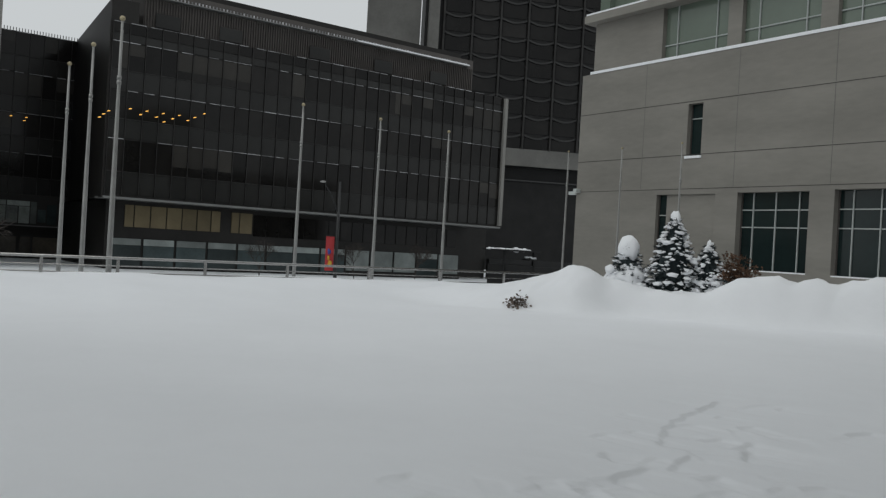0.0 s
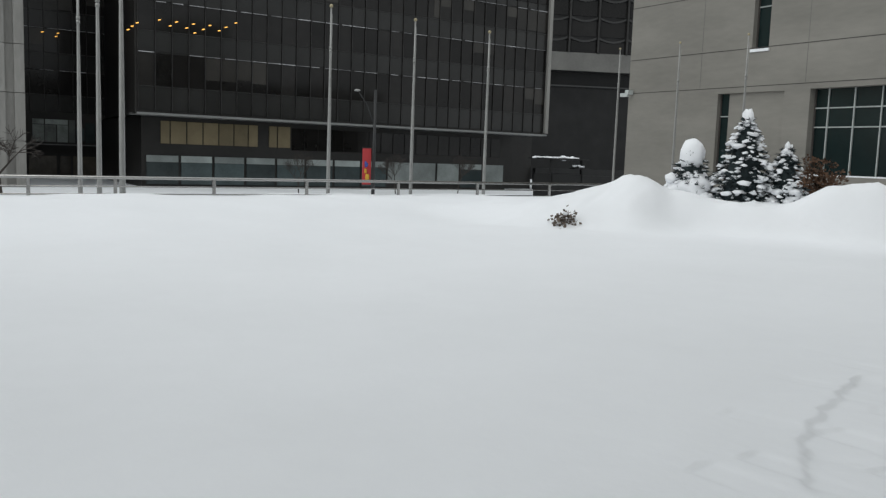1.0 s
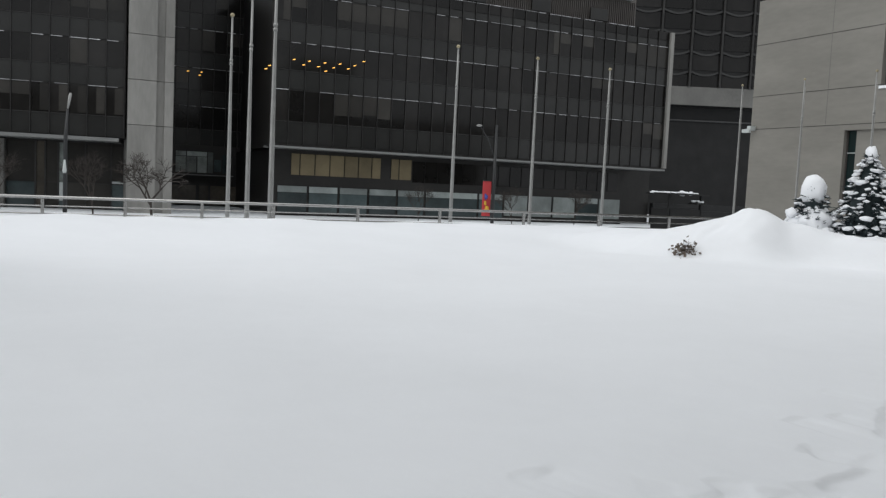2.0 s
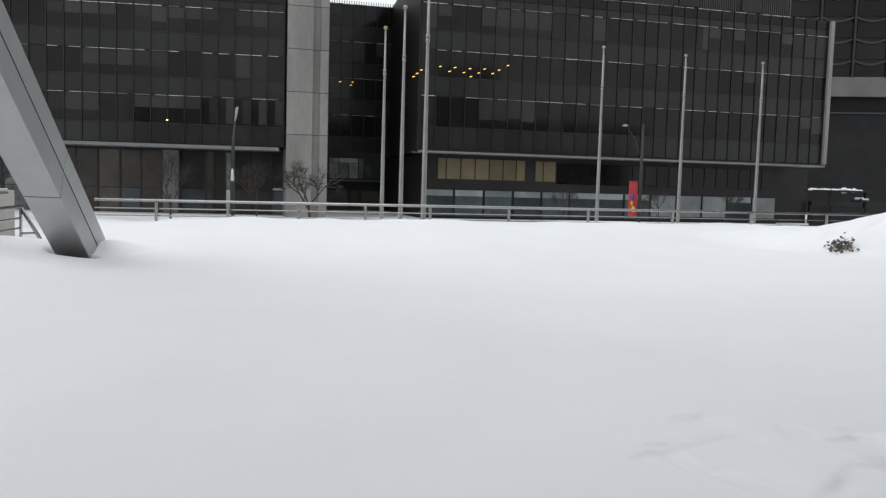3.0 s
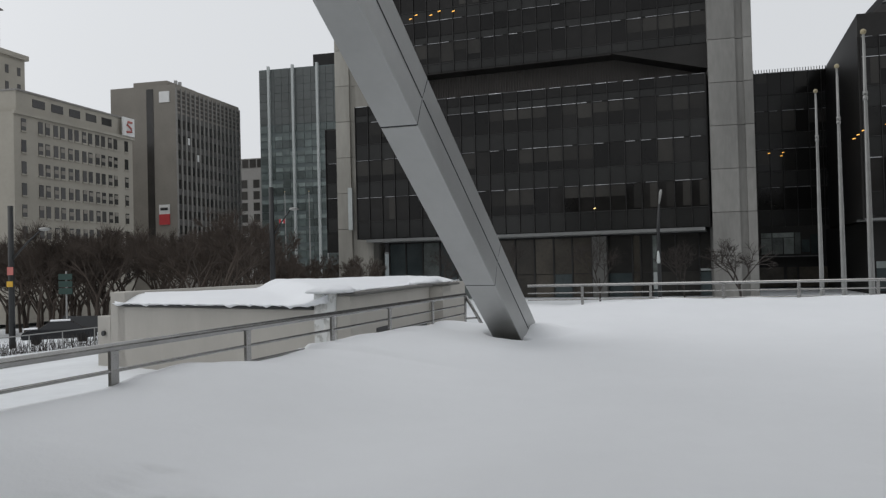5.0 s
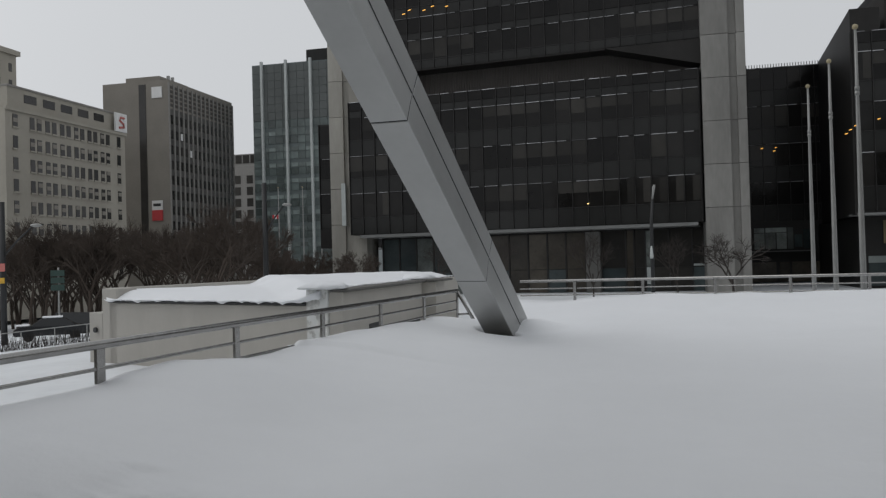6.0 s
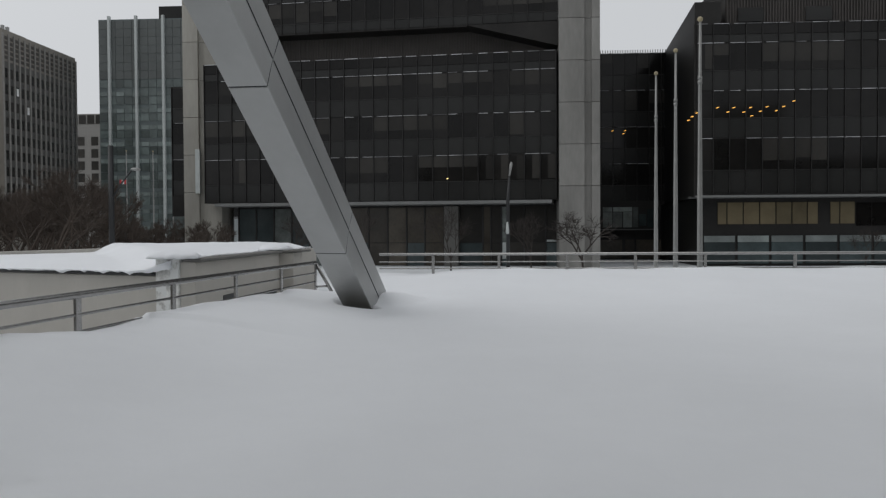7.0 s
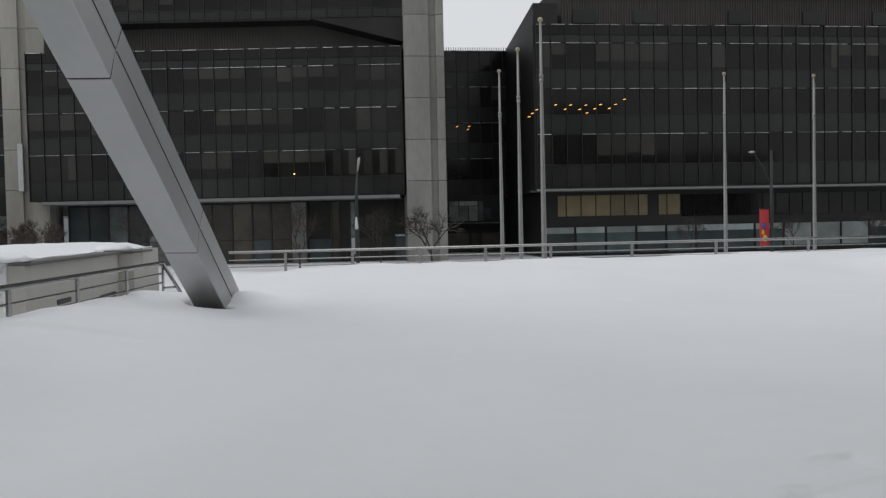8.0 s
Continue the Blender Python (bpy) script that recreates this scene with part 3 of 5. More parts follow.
def prism(pts, z0, z1):
    bm = bmesh.new()
    lo_, hi_ = [bm.verts.new((x, y, z0)) for x, y in pts], [bm.verts.new((x, y, z1)) for x, y in pts]
    bm.faces.new(lo_[::-1]), bm.faces.new(hi_)
    for i in range(len(pts)):
        j = (i + 1) % len(pts)
        bm.faces.new((lo_[i], lo_[j], hi_[j], hi_[i]))
    return bm


def right_office():
    b = thing("office_building", "long black glass office block with louvered roof storey above shop windows", "building")
    part("wall", prism([(-66.9, 15.8), (-66.9, 55.5), (-100, 55.5), (-100, 18.4), (-85, 17.15)], 4.1, 17.7), BRONZE, b)
    part("base_wall", boxes((-100, -69.3, 16.8, 52.5, -1.6, 4.0), (-100, -72.0, 52.5, 58, -1.6, 4.0)), BRONZE, b)
    part("soffit_edge", boxes((-69.3, -66.6, 15.9, 55.5, 4.04, 4.2)), LEDGE, b, "pale soffit edge")
    part("end_column", boxes((-67.2, -66.45, 55.14, 55.52, 4.3, 17.6)), CONC_BACK, b, "pale concrete end pier")
    curtain(b, -66.88, 16.0, 55.1, 1.25, [17.7, 16.2, 12.45, 8.7, 4.35], 0.25, 11, 0.2)
    # louvered storey under the roof
    part("louver_wall", boxes((-84, -68.3, 18.6, 52.0, 17.7, 21.2)), LOUVER, b)
    part("side_parapet", prism([(-66.95, 15.85), (-66.95, 17.9), (-85, 19.3), (-100, 19.3), (-100, 18.4), (-85, 17.2)], 17.7, 19.45), BRONZE, b)
    me = mesh_of("louver_slat", boxes((0, 0.16, -0.035, 0.035, 17.72, 20.3)), LOUVER)
    for i in range(148):
        share("louver_slat", me, b, -68.3, 18.7 + i * 0.225)
    part("gutter", boxes((-68.4, -67.75, 17.9, 51.2, 20.40, 20.47)), LEDGE, b, "pale gutter edge")
    part("gutter_snow", boxes((-68.35, -67.8, 38.0, 51.2, 20.474, 20.60)), SNOW, b, "thin line of snow along the gutter")
    pk = mesh_of("gutter_picket", boxes((0, 0.08, -0.05, 0.05, 20.47, 20.68)), SILL)
    for i in range(110):
        share("gutter_picket", pk, b, -67.9, 18.1 + i * 0.3)
    part("roof", boxes((-84, -69.4, 18.7, 51.2, 21.2, 21.95)), BRONZE, b)
    vents = mesh_of("vent_panel", boxes((0, 0.1, -1.0, 1.0, 0, 1.1)), SPANDREL)
    for y in (20.5, 25.8, 34.2, 41.0, 47.5):
        share("vent_panel", vents, b, -68.06, y, 18.1)
    # amber-blind storey and shops
    for a0, a1 in ((18.27, 18.95), (19.05, 20.26), (20.36, 21.57), (21.67, 22.87), (22.97, 24.14), (24.24, 25.37), (25.47, 26.24), (27.26, 27.94), (28.04, 29.16)):
        part("amber_window", boxes((-69.28, -69.22, a0, a1, 1.93, 3.7)), AMBER, b)
    dark = mesh_of("dark_window", boxes((0, 0.06, -0.58, 0.58, 1.75, 3.62)), GLASS_DARK)
    for i in range(18):
        share("dark_window", dark, b, -69.28, 29.9 + i * 1.25)
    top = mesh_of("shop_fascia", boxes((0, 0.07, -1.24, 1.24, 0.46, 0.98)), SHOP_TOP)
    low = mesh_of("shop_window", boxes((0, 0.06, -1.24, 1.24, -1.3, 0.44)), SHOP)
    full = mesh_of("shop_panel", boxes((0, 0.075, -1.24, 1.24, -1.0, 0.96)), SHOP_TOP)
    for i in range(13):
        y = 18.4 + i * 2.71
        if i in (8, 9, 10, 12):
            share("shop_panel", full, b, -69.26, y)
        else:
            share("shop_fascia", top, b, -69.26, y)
            share("shop_window", low, b, -69.26, y)
    lamp_dots(b, -66.75, [(15.33, 10.14), (15.62, 10.42), (15.98, 10.71), (17.58, 11.1), (18.38, 10.75), (18.84, 11.09), (19.61, 10.73), (20.13, 11.08), (20.22, 10.43), (20.89, 10.77), (21.4, 11.12), (22.12, 10.8), (22.67, 11.12), (23.45, 11.54)])
    # setback block that links to the tower
    c = thing("link_building", "dark glass link block between the office tower and the long block", "building")
    part("wall", boxes((-110, -85.1, 4, 20, -1.6, 19.35)), BRONZE, c)
    curtain(c, -85.1, 6.0, 18.0, 1.25, [19.3, 15.6, 11.9, 8.2, 4.4], 0.1, 5, 0.15)
    picket = mesh_of("roof_picket", boxes((-0.05, 0, -0.03, 0.03, 19.35, 19.7)), FIN)
    for i in range(40):
        share("roof_picket", picket, c, -85.25, 8 + i * 0.25)
    for y0, y1, z0, z1 in ((10.95, 11.9, 3.35, 3.8), (11.95, 12.9, 1.75, 3.3), (10.95, 11.9, 1.75, 3.3), (12.0, 13.9, 3.35, 3.8), (13.0, 13.9, 1.75, 3.3), (13.98, 14.5, 1.75, 3.8), (14.6, 15.3, 1.9, 3.1), (15.4, 16.2, 1.75, 3.6)):
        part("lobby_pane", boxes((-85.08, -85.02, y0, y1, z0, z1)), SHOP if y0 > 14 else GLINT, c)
    part("canopy", boxes((-85, -83.5, 9, 16.2, 1.45, 1.62)), BLACK, c)
    part("canopy_edge", boxes((-83.5, -83.45, 9, 16.2, 1.5, 1.56)), LEDGE, c)
    for y0, y1 in ((10.6, 12.9), (13.2, 14.1), (14.3, 17.0)):
        part("street_pane", boxes((-85.08, -85.02, y0, y1, -1.4, 0.5)), LOBBY, c)
    lamp_dots(c, -84.9, [(11.9, 11.5), (13.02, 11.21), (13.18, 11.52)])


right_office()


def tower_left():
    b = thing("office_tower", "black glass office tower between pale concrete piers", "building")
    b.matrix_basis = Matrix.Translation((-66.9, 5.03, 0)) @ Matrix.Rotation(radians(-6.6), 4, "Z") @ Matrix.Diagonal((1, 1.045, 1, 1)) @ Matrix.Translation((66.9, -4.6, 0))
    part("wall", boxes((-100, -66.9, -24.4, 4.6, 4.0, 15.9)), BRONZE, b)
    part("base_wall", boxes((-100, -70.5, -23.0, 5.0, -1.6, 4.0)), BRONZE, b)
    part("soffit_edge", boxes((-70.5, -66.6, -23.4, 4.2, 3.72, 3.97)), LEDGE, b, "pale soffit edge")
    curtain(b, -66.88, -24.3, 4.5, 1.2, [15.9, 14.45, 11.05, 7.7, 4.0], 0.55, 21, 0.2)
    part("louver_wall", boxes((-100, -69.6, -21.3, 4.8, 15.9, 18.4)), LOUVER, b)
    me = mesh_of("louver_slat", boxes((0, 0.12, -0.035, 0.035, 16.0, 18.3)), LOUVER)
    for i in range(96):
        share("louver_slat", me, b, -69.6, -20.5 + i * 0.225)
    # upper storeys, lower at both ends where the corners are chamfered
    part("upper_wall", boxes((-100, -67.6, -21.4, 4.8, 18.3, 60)), BRONZE, b)
    for y0, y1 in ((-21.4, -18.5), (4.8, -2.4)):
        bm = bmesh.new()
        a = [bm.verts.new(p) for p in ((-67.2, y0, 16.3), (-67.2, y1, 18.3), (-67.2, y0, 18.3), (-69.6, y0, 16.3), (-69.6, y1, 18.3), (-69.6, y0, 18.3))]
        bm.faces.new((a[0], a[1], a[2])), bm.faces.new((a[3], a[5], a[4])), bm.faces.new((a[0], a[3], a[4], a[1])), bm.faces.new((a[0], a[2], a[5], a[3])), bm.faces.new((a[1], a[4], a[5], a[2]))
        part("corner_soffit", bm, BRONZE, b)
    curtain(b, -67.58, -21.3, 4.7, 1.2, [30.0, 26.2, 23.0, 21.0, 18.4], 0.35, 31, 0.18, 0.7)
    # lobby glazing under the overhang
    mull = mesh_of("mullion", boxes((0, 0.14, -0.06, 0.06, -1.5, 3.6)), FIN)
    edges = (-22.9, -21.3, -19.7, -18.1, -16.5, -14.5, -12.9, -11.3, -9.65, -8.02, -6.47, -4.83, -3.57, -1.6, -0.96, -0.09, 0.39, 1.75, 3.52, 4.57)
    for i, (y0, y1) in enumerate(zip(edges, edges[1:])):
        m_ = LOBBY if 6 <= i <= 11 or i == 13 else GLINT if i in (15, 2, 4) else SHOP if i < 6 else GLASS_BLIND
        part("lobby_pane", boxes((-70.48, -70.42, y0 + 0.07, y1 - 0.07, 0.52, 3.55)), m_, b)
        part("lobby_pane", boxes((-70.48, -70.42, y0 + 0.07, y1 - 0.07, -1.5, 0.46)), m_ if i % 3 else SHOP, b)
        share("mullion", mull, b, -70.48, y0)
    part("lobby_column", boxes((-70.3, -69.6, -4.7, -3.55, -1.6, 3.6)), CONC_DARK, b, "grey concrete column")
    part("lit_panel", boxes((-70.4, -70.36, 0.0, 0.3, -0.9, 0.5)), FRAME_W, b)
    part("lit_panel", boxes((-70.4, -70.36, 3.6, 4.7, 0.55, 0.72)), FRAME_W, b)
    columns = mesh_of("lobby_column", boxes((0, 0.9, -0.45, 0.45, -1.6, 3.6)), CONC_BACK)
    for y in (-24.3,):
        share("lobby_column", columns, b, -70.4, y)
    lamp_dots(b, -66.6, [(-3.89, 5.79)], LAMP_WHITE, 0.14, 0.10)
    lamp_dots(b, -67.3, [(-19.11, 23.37), (-18.59, 23.65), (-17.26, 23.47), (-16.5, 23.71), (-15.25, 23.54)], LAMP_AMBER, 0.26, 0.09)

    def pier(y0, y1, xf, groove, conc):
        p = thing("concrete_pier", "tall pale concrete pier with panel joints and a vertical groove", "pier", "piers of the tower")
        w = y1 - y0
        g0, g1 = y0 + w * groove, y0 + w * (groove + 0.18)
        z = -1.6
        part("core", boxes((xf - 3.4, xf - 0.45, y0 + 0.02, y1 - 0.02, -1.6, 62)), conc, p)
        a = mesh_of("concrete_panel", boxes((-0.4, 0, 0, g0 - y0, 0.02, 3.30)), conc)
        c = mesh_of("groove_panel", boxes((-0.4, -0.28, 0, g1 - g0, 0.02, 3.30)), conc)
        d = mesh_of("concrete_panel", boxes((-0.4, 0, 0, y1 - g1, 0.02, 3.30)), conc)
        while z < 40:
            share("concrete_panel", a, p, xf, y0, z)
            share("groove_panel", c, p, xf, g0, z)
            share("concrete_panel", d, p, xf, g1, z)
            z += 3.32

    pier(5.15, 8.37, -66.4, 0.62, CONC_BACK)
    # the rear pier's skylit look comes from its paler panels
    pier(-27.5, -24.1, -72.0, 0.40, CONC_SKYLIT)
    trim = thing("pier_trim", "narrow white metal trim strip on the concrete pier", "trim")
    part("strip", boxes((-71.98, -71.8, -26.4, -26.0, 4.95, 8.85)), FRAME_W, trim)
    w = thing("rear_wing", "dark glass rear wing of the office tower", "building")
    part("wall", boxes((-100, -76, -30.2, -25.5, 3.0, 15.1)), BRONZE, w)
    curtain(w, -76, -30.1, -25.6, 1.2, [15.0, 11.7, 8.3, 4.9], 0.1, 8)


tower_left()


def rear_tower():
    b = thing("rear_tower", "very tall dark tower with scalloped floor bands behind the office block", "building")
    b.matrix_basis = Matrix.Translation((-110.5, 74, 0)) @ Matrix.Rotation(radians(-25), 4, "Z") @ Matrix.Diagonal((1, 0.764, 1, 1)) @ Matrix.Translation((110.5, -74, 0))
    part("wall", boxes((-114, -110, 74, 135, 15.7, 75)), CLAD_UNLIT, b)
    part("side_wall", boxes((-111.6, -110.8, 62.0, 73.2, -1.5, 75)), CONC_DARK, b, "pale concrete flank")
    part("concrete_band", boxes((-114, -109.6, 74, 135, 15.8, 18.6)), CONC_DARK, b, "weathered concrete band")
    part("base_wall", boxes((-116, -112, 74, 135, -1.6, 16.0)), CLAD_UNLIT, b)
    part("ledge_line", boxes((-112, -111.6, 85, 130, 13.5, 13.7)), BAND, b)
    fin = mesh_of("fin", boxes((0, 0.6, -0.2, 0.2, 18.6, 75)), FIN)
    for i in range(9):
        share("fin", fin, b, -110, 77.9 + i * 6.15)
    part("corner_column", boxes((-110, -109, 74.6, 76.8, 18.6, 75)), CONC_DARK, b, "grey corner column")
    band = bmesh.new()
    for s in range(6):
        t0, t1 = s / 6 * 5.7, (s + 1) / 6 * 5.7
        h0, h1 = 0.55 * math.sin(math.pi * s / 6), 0.55 * math.sin(math.pi * (s + 1) / 6)
        v = [band.verts.new(p) for p in ((0, t0, -h0), (0.35, t0, -h0), (0.35, t1, -h1), (0, t1, -h1), (0, t0, -h0 + 0.3), (0.35, t0, -h0 + 0.3), (0.35, t1, -h1 + 0.3), (0, t1, -h1 + 0.3))]
        for f in ((0, 1, 2, 3), (4, 7, 6, 5), (1, 5, 6, 2), (0, 3, 7, 4)):
            band.faces.new([v[i] for i in f])
    bmesh.ops.remove_doubles(band, verts=band.verts, dist=0.001)
    me = mesh_of("scalloped_band", band, TOWER_DARK)
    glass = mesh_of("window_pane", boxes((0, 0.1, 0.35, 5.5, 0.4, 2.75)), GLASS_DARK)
    for k in range(15):
        for i in range(8):
            share("scalloped_band", me, b, -110, 78.1 + i * 6.15, 17.7 + k * 3.1)
            share("window_pane", glass, b, -110, 78.1 + i * 6.15, 17.7 + k * 3.1)


rear_tower()


# ---- concrete building with large windows ----
def concrete_building():
    Y = 28.0
    b = thing("concrete_building", "beige concrete building with grooved walls and large gridded windows", "building", x=-0.12, z=0.05)
    holes = [(-21.89, -21.16, 5.91, 8.15, 0.28), (-23.29, -22.81, 1.3, 4.40, 0.22), (-22.81, -20.36, 1.3, 4.40, 0.10),
             (-19.33, -16.36, 1.38, 4.42, 0.35), (-15.42, -12.4, 1.36, 4.45, 0.35), (-11.5, -8.5, 1.34, 4.45, 0.35)]
    xs = sorted({-28.1, 2.0, *[h[0] for h in holes], *[h[1] for h in holes]})
    zs = sorted({-2.0, 10.14, *[h[2] for h in holes], *[h[3] for h in holes]})
    bm = bmesh.new()
    for x0, x1 in zip(xs, xs[1:]):
        run = None
        for z0, z1 in zip(zs, zs[1:]):
            inside = any(h[0] <= (x0 + x1) / 2 <= h[1] and h[2] <= (z0 + z1) / 2 <= h[3] for h in holes)
            if not inside:
                box(bm, x0, x1, Y, Y + 0.5, z0, z1)
    bmesh.ops.remove_doubles(bm, verts=bm.verts, dist=0.001)
    part("wall", bm, CONC, b)
    part("side_wall", boxes((-28.1, -27.6, Y + 0.5, Y + 30, -2, 10.14)), CONC, b)
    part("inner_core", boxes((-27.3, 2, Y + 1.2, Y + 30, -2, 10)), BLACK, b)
    # thin dark strips on the flat wall stand in for the shade inside grooves
    for z in (4.62, 6.03, 8.24):
        part("wall_groove", boxes((-28.11, 2.0, Y - 0.006, Y, z - 0.013, z + 0.013)), GROOVE, b)
    for x in (-24.2, -19.55, -15.6, -11.8):
        for z0, z1 in ((4.66, 6.0), (6.07, 8.2), (8.28, 10.1)):
            part("panel_joint", boxes((x - 0.009, x + 0.009, Y - 0.004, Y, z0, z1)), CONC_DARK, b)
    part("ledge_snow", boxes((-27.6, 2.0, Y - 0.03, Y + 0.55, 10.14, 10.26)), SNOW, b, "line of snow on the ledge")

    def grid_window(x0, x1, z0, z1, depth, vx, vz, glass, parent, bar=0.021):
        w = thing("window", "", "")
        w.parent = parent
        w.name = "window"
        part("pane", boxes((x0, x1, Y + depth, Y + depth + 0.04, z0, z1)), glass, w)
        xs_ = [x0 + 0.03] + [x0 + (x1 - x0) * f for f in vx] + [x1 - 0.03]
        for x in xs_:
            part("mullion", boxes((x - bar, x + bar, Y + depth - 0.06, Y + depth - 0.002, z0, z1)), LOUVER if x in (xs_[0], xs_[-1]) else FRAME_G, w)
        for f in vz:
            z = z1 - (z1 - z0) * f
            part("transom", boxes((x0 + 0.03, x1 - 0.03, Y + depth - 0.05, Y + depth - 0.004, z - bar, z + bar)), FRAME_G, w)
        part("window_sill", boxes((x0, x1, Y + 0.02, Y + depth - 0.06, z0 - 0.001, z0 + 0.05)), SNOW, w, "snowy sill")

    for h in holes[3:]:
        grid_window(h[0], h[1], h[2], h[3], 0.35, (0.18, 0.5, 0.82), (0.22, 0.44), WIN_GREEN, b)
    grid_window(*holes[0][:4], 0.28, (), (0.27,), WIN_GREEN, b)
    grid_window(*holes[1][:4], 0.22, (), (0.28,), WIN_GREEN, b)
    part("blind_panel", boxes((-22.81, -20.36, Y + 0.10, Y + 0.3, 1.3, 4.40)), CONC, b)
    part("slit_snow", boxes((-21.93, -21.12, Y - 0.06, Y + 0.22, 5.88, 5.98)), SNOW, b)
    # upper storey, set back, with a cornice
    for x0, x1 in ((-27.75, -23.75), (-20.45, -19.8), (-16.5, -15.85), (-12.0, -11.4), (-8, 2)):
        part("upper_wall", boxes((x0, x1, Y + 0.35, Y + 8, 10.1, 12.6)), CONC, b)
    for x0, x1 in ((-23.75, -20.45), (-19.8, -16.5), (-15.85, -12.0), (-11.4, -8)):
        w = thing("window", "", "")
        w.parent = b
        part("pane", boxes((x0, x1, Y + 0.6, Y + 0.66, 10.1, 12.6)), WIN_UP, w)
        for f in (0.2, 0.8):
            x = x0 + (x1 - x0) * f
            part("mullion", boxes((x - 0.025, x + 0.025, Y + 0.53, Y + 0.598, 10.26, 12.6)), FRAME_G, w)
        for z in (10.95,):
            part("transom", boxes((x0, x1, Y + 0.54, Y + 0.597, z - 0.025, z + 0.025)), FRAME_G, w)
    part("cornice", boxes((-28.1, 2, Y - 0.1, Y + 8, 12.6, 12.95)), CONC, b)
    part("cornice_snow", boxes((-28.05, 2, Y - 0.05, Y + 8, 12.95, 13.05)), SNOW, b)
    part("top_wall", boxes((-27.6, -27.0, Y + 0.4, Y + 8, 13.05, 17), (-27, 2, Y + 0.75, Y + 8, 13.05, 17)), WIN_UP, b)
    cctv = thing("security_camera", "white security cameras on the corner of the concrete building", "camera")
    part("bracket", boxes((-28.35, -28.11, Y + 0.1, Y + 0.16, 4.72, 4.78)), FRAME_W, cctv)
    part("housing", boxes((-28.65, -28.2, Y - 0.1, Y + 0.1, 4.55, 4.70)), FRAME_W, cctv)
    part("housing", boxes((-28.1, -27.9, Y - 0.35, Y - 0.05, 4.62, 4.8)), FRAME_W, cctv)


concrete_building()


# ---- poles ----
def flagpole(x, y, top, foot, r0, label, group="flagpoles"):
    f = thing("flagpole", label, "flagpole", group, x=x, y=y, z=foot)
    h = top - foot
    bm = bmesh.new()
    tube(bm, [(0, 0, 0), (0, 0, h * 0.45), (0, 0, h * 0.8), (0, 0, h)], [r0, r0 * 0.85, r0 * 0.55, r0 * 0.4], 14)
    part("pole", bm, POLE, f)
    bm = bmesh.new()
    blob(bm, (0, 0, h + r0 * 0.8), r0 * 0.95, 1, 0, 2)
    part("finial", bm, GILT, f)
    for k in (0.80, 0.815):
        bm = bmesh.new()
        tube(bm, [(0, 0, h * k), (0, 0, h * k + 0.10)], [r0 * 0.75, r0 * 0.75], 10)
        part("collar", bm, POLE, f)
    bm = bmesh.new()
    tube(bm, [(r0 * 1.1, 0, h * 0.15), (r0 * 0.9, 0.02, h * 0.97)], [0.008, 0.008], 4)
    part("halyard", bm, POLE, f)
    return f


for x, y in ((-33.9, 6.54), (-29.65, 6.41), (-25.3, 6.2), (-34.5, 16.6), (-35.0, 21.05), (-35.5, 25.6)):
    flagpole(x, y, 7.75, STREET, 0.088, "tall bare aluminium flagpole with a small gilded ball")
for x, y, t in ((-26.85, 26.0, 6.25), (-23.7, 26.0, 6.2), (-20.65, 26.0, 6.2)):
    flagpole(x, y, t, STREET, 0.05, "thin grey metal pole in front of the concrete building", "thin poles")


def street_lamp(x, y, z, h, arm, label, rz=0):
    s = thing("street_lamp", label, "street lamp", "street lamps", x=x, y=y, z=z, rz=rz)
    bm = bmesh.new()
    tube(bm, [(0, 0, 0), (0, 0, h)], [0.11, 0.07], 10)
    part("pole", bm, BLACK, s)
    bm = bmesh.new()
    tube(bm, [(0, 0, h * 0.72), (0, -arm * 0.5, h * 0.88), (0, -arm, h * 0.97)], [0.035, 0.03, 0.025], 8)
    part("arm", bm, BLACK, s)
    bm = bmesh.new()
    blob(bm, (0, -arm - 0.1, h * 0.985), 0.17, 0.35, 0.02, 2)
    part("lamp_head", bm, POLE, s)
    return s


lamp = street_lamp(-40.5, 22.0, STREET, 6.5, 0.95, "black street lamp post with a curved arm and snow-white head")
ban = thing("banner", "red street banner with blue and yellow print on the lamp post", "banner")
part("cloth", boxes((-40.62, -40.59, 21.4, 21.9, 0.05, 1.95)), RED, ban)
bm = bmesh.new()
blob(bm, (-40.60, 21.68, 0.42), 0.13, 1.5, 0.3, 2)
blob(bm, (-40.60, 21.58, 0.75), 0.08, 1.5, 0.3, 2)
part("printed_figure", bm, YELLOW, ban)
bm = bmesh.new()
blob(bm, (-40.60, 21.6, 1.1), 0.10, 1.7, 0.3, 2)
part("printed_figure", bm, BLUE, ban)
part("bracket", boxes((-40.65, -40.57, 21.4, 22.0, 1.95, 2.0)), BLACK, ban)
dark = thing("street_lamp", "dark street lamp post with a white cone lamp", "street lamp", "street lamps", x=-55.0, y=0.9, z=STREET)
bm = bmesh.new()
tube(bm, [(0, 0, 0), (0, 0, 5.0), (0, 0.1, 6.6)], [0.13, 0.11, 0.07], 10)
part("pole", bm, BLACK, dark)
bm = bmesh.new()
tube(bm, [(0, 0.1, 6.6), (0, 0.22, 7.4), (0, 0.26, 7.55)], [0.05, 0.10, 0.05], 10)
part("lamp_head", bm, POLE, dark)
bm = bmesh.new()
tube(bm, [(0.22, -0.04, 2.8), (0.22, -0.04, 2.95), (0.22, -0.04, 3.6)], [0.09, 0.125, 0.05], 12)
part("cone_lamp", bm, FRAME_W, dark)


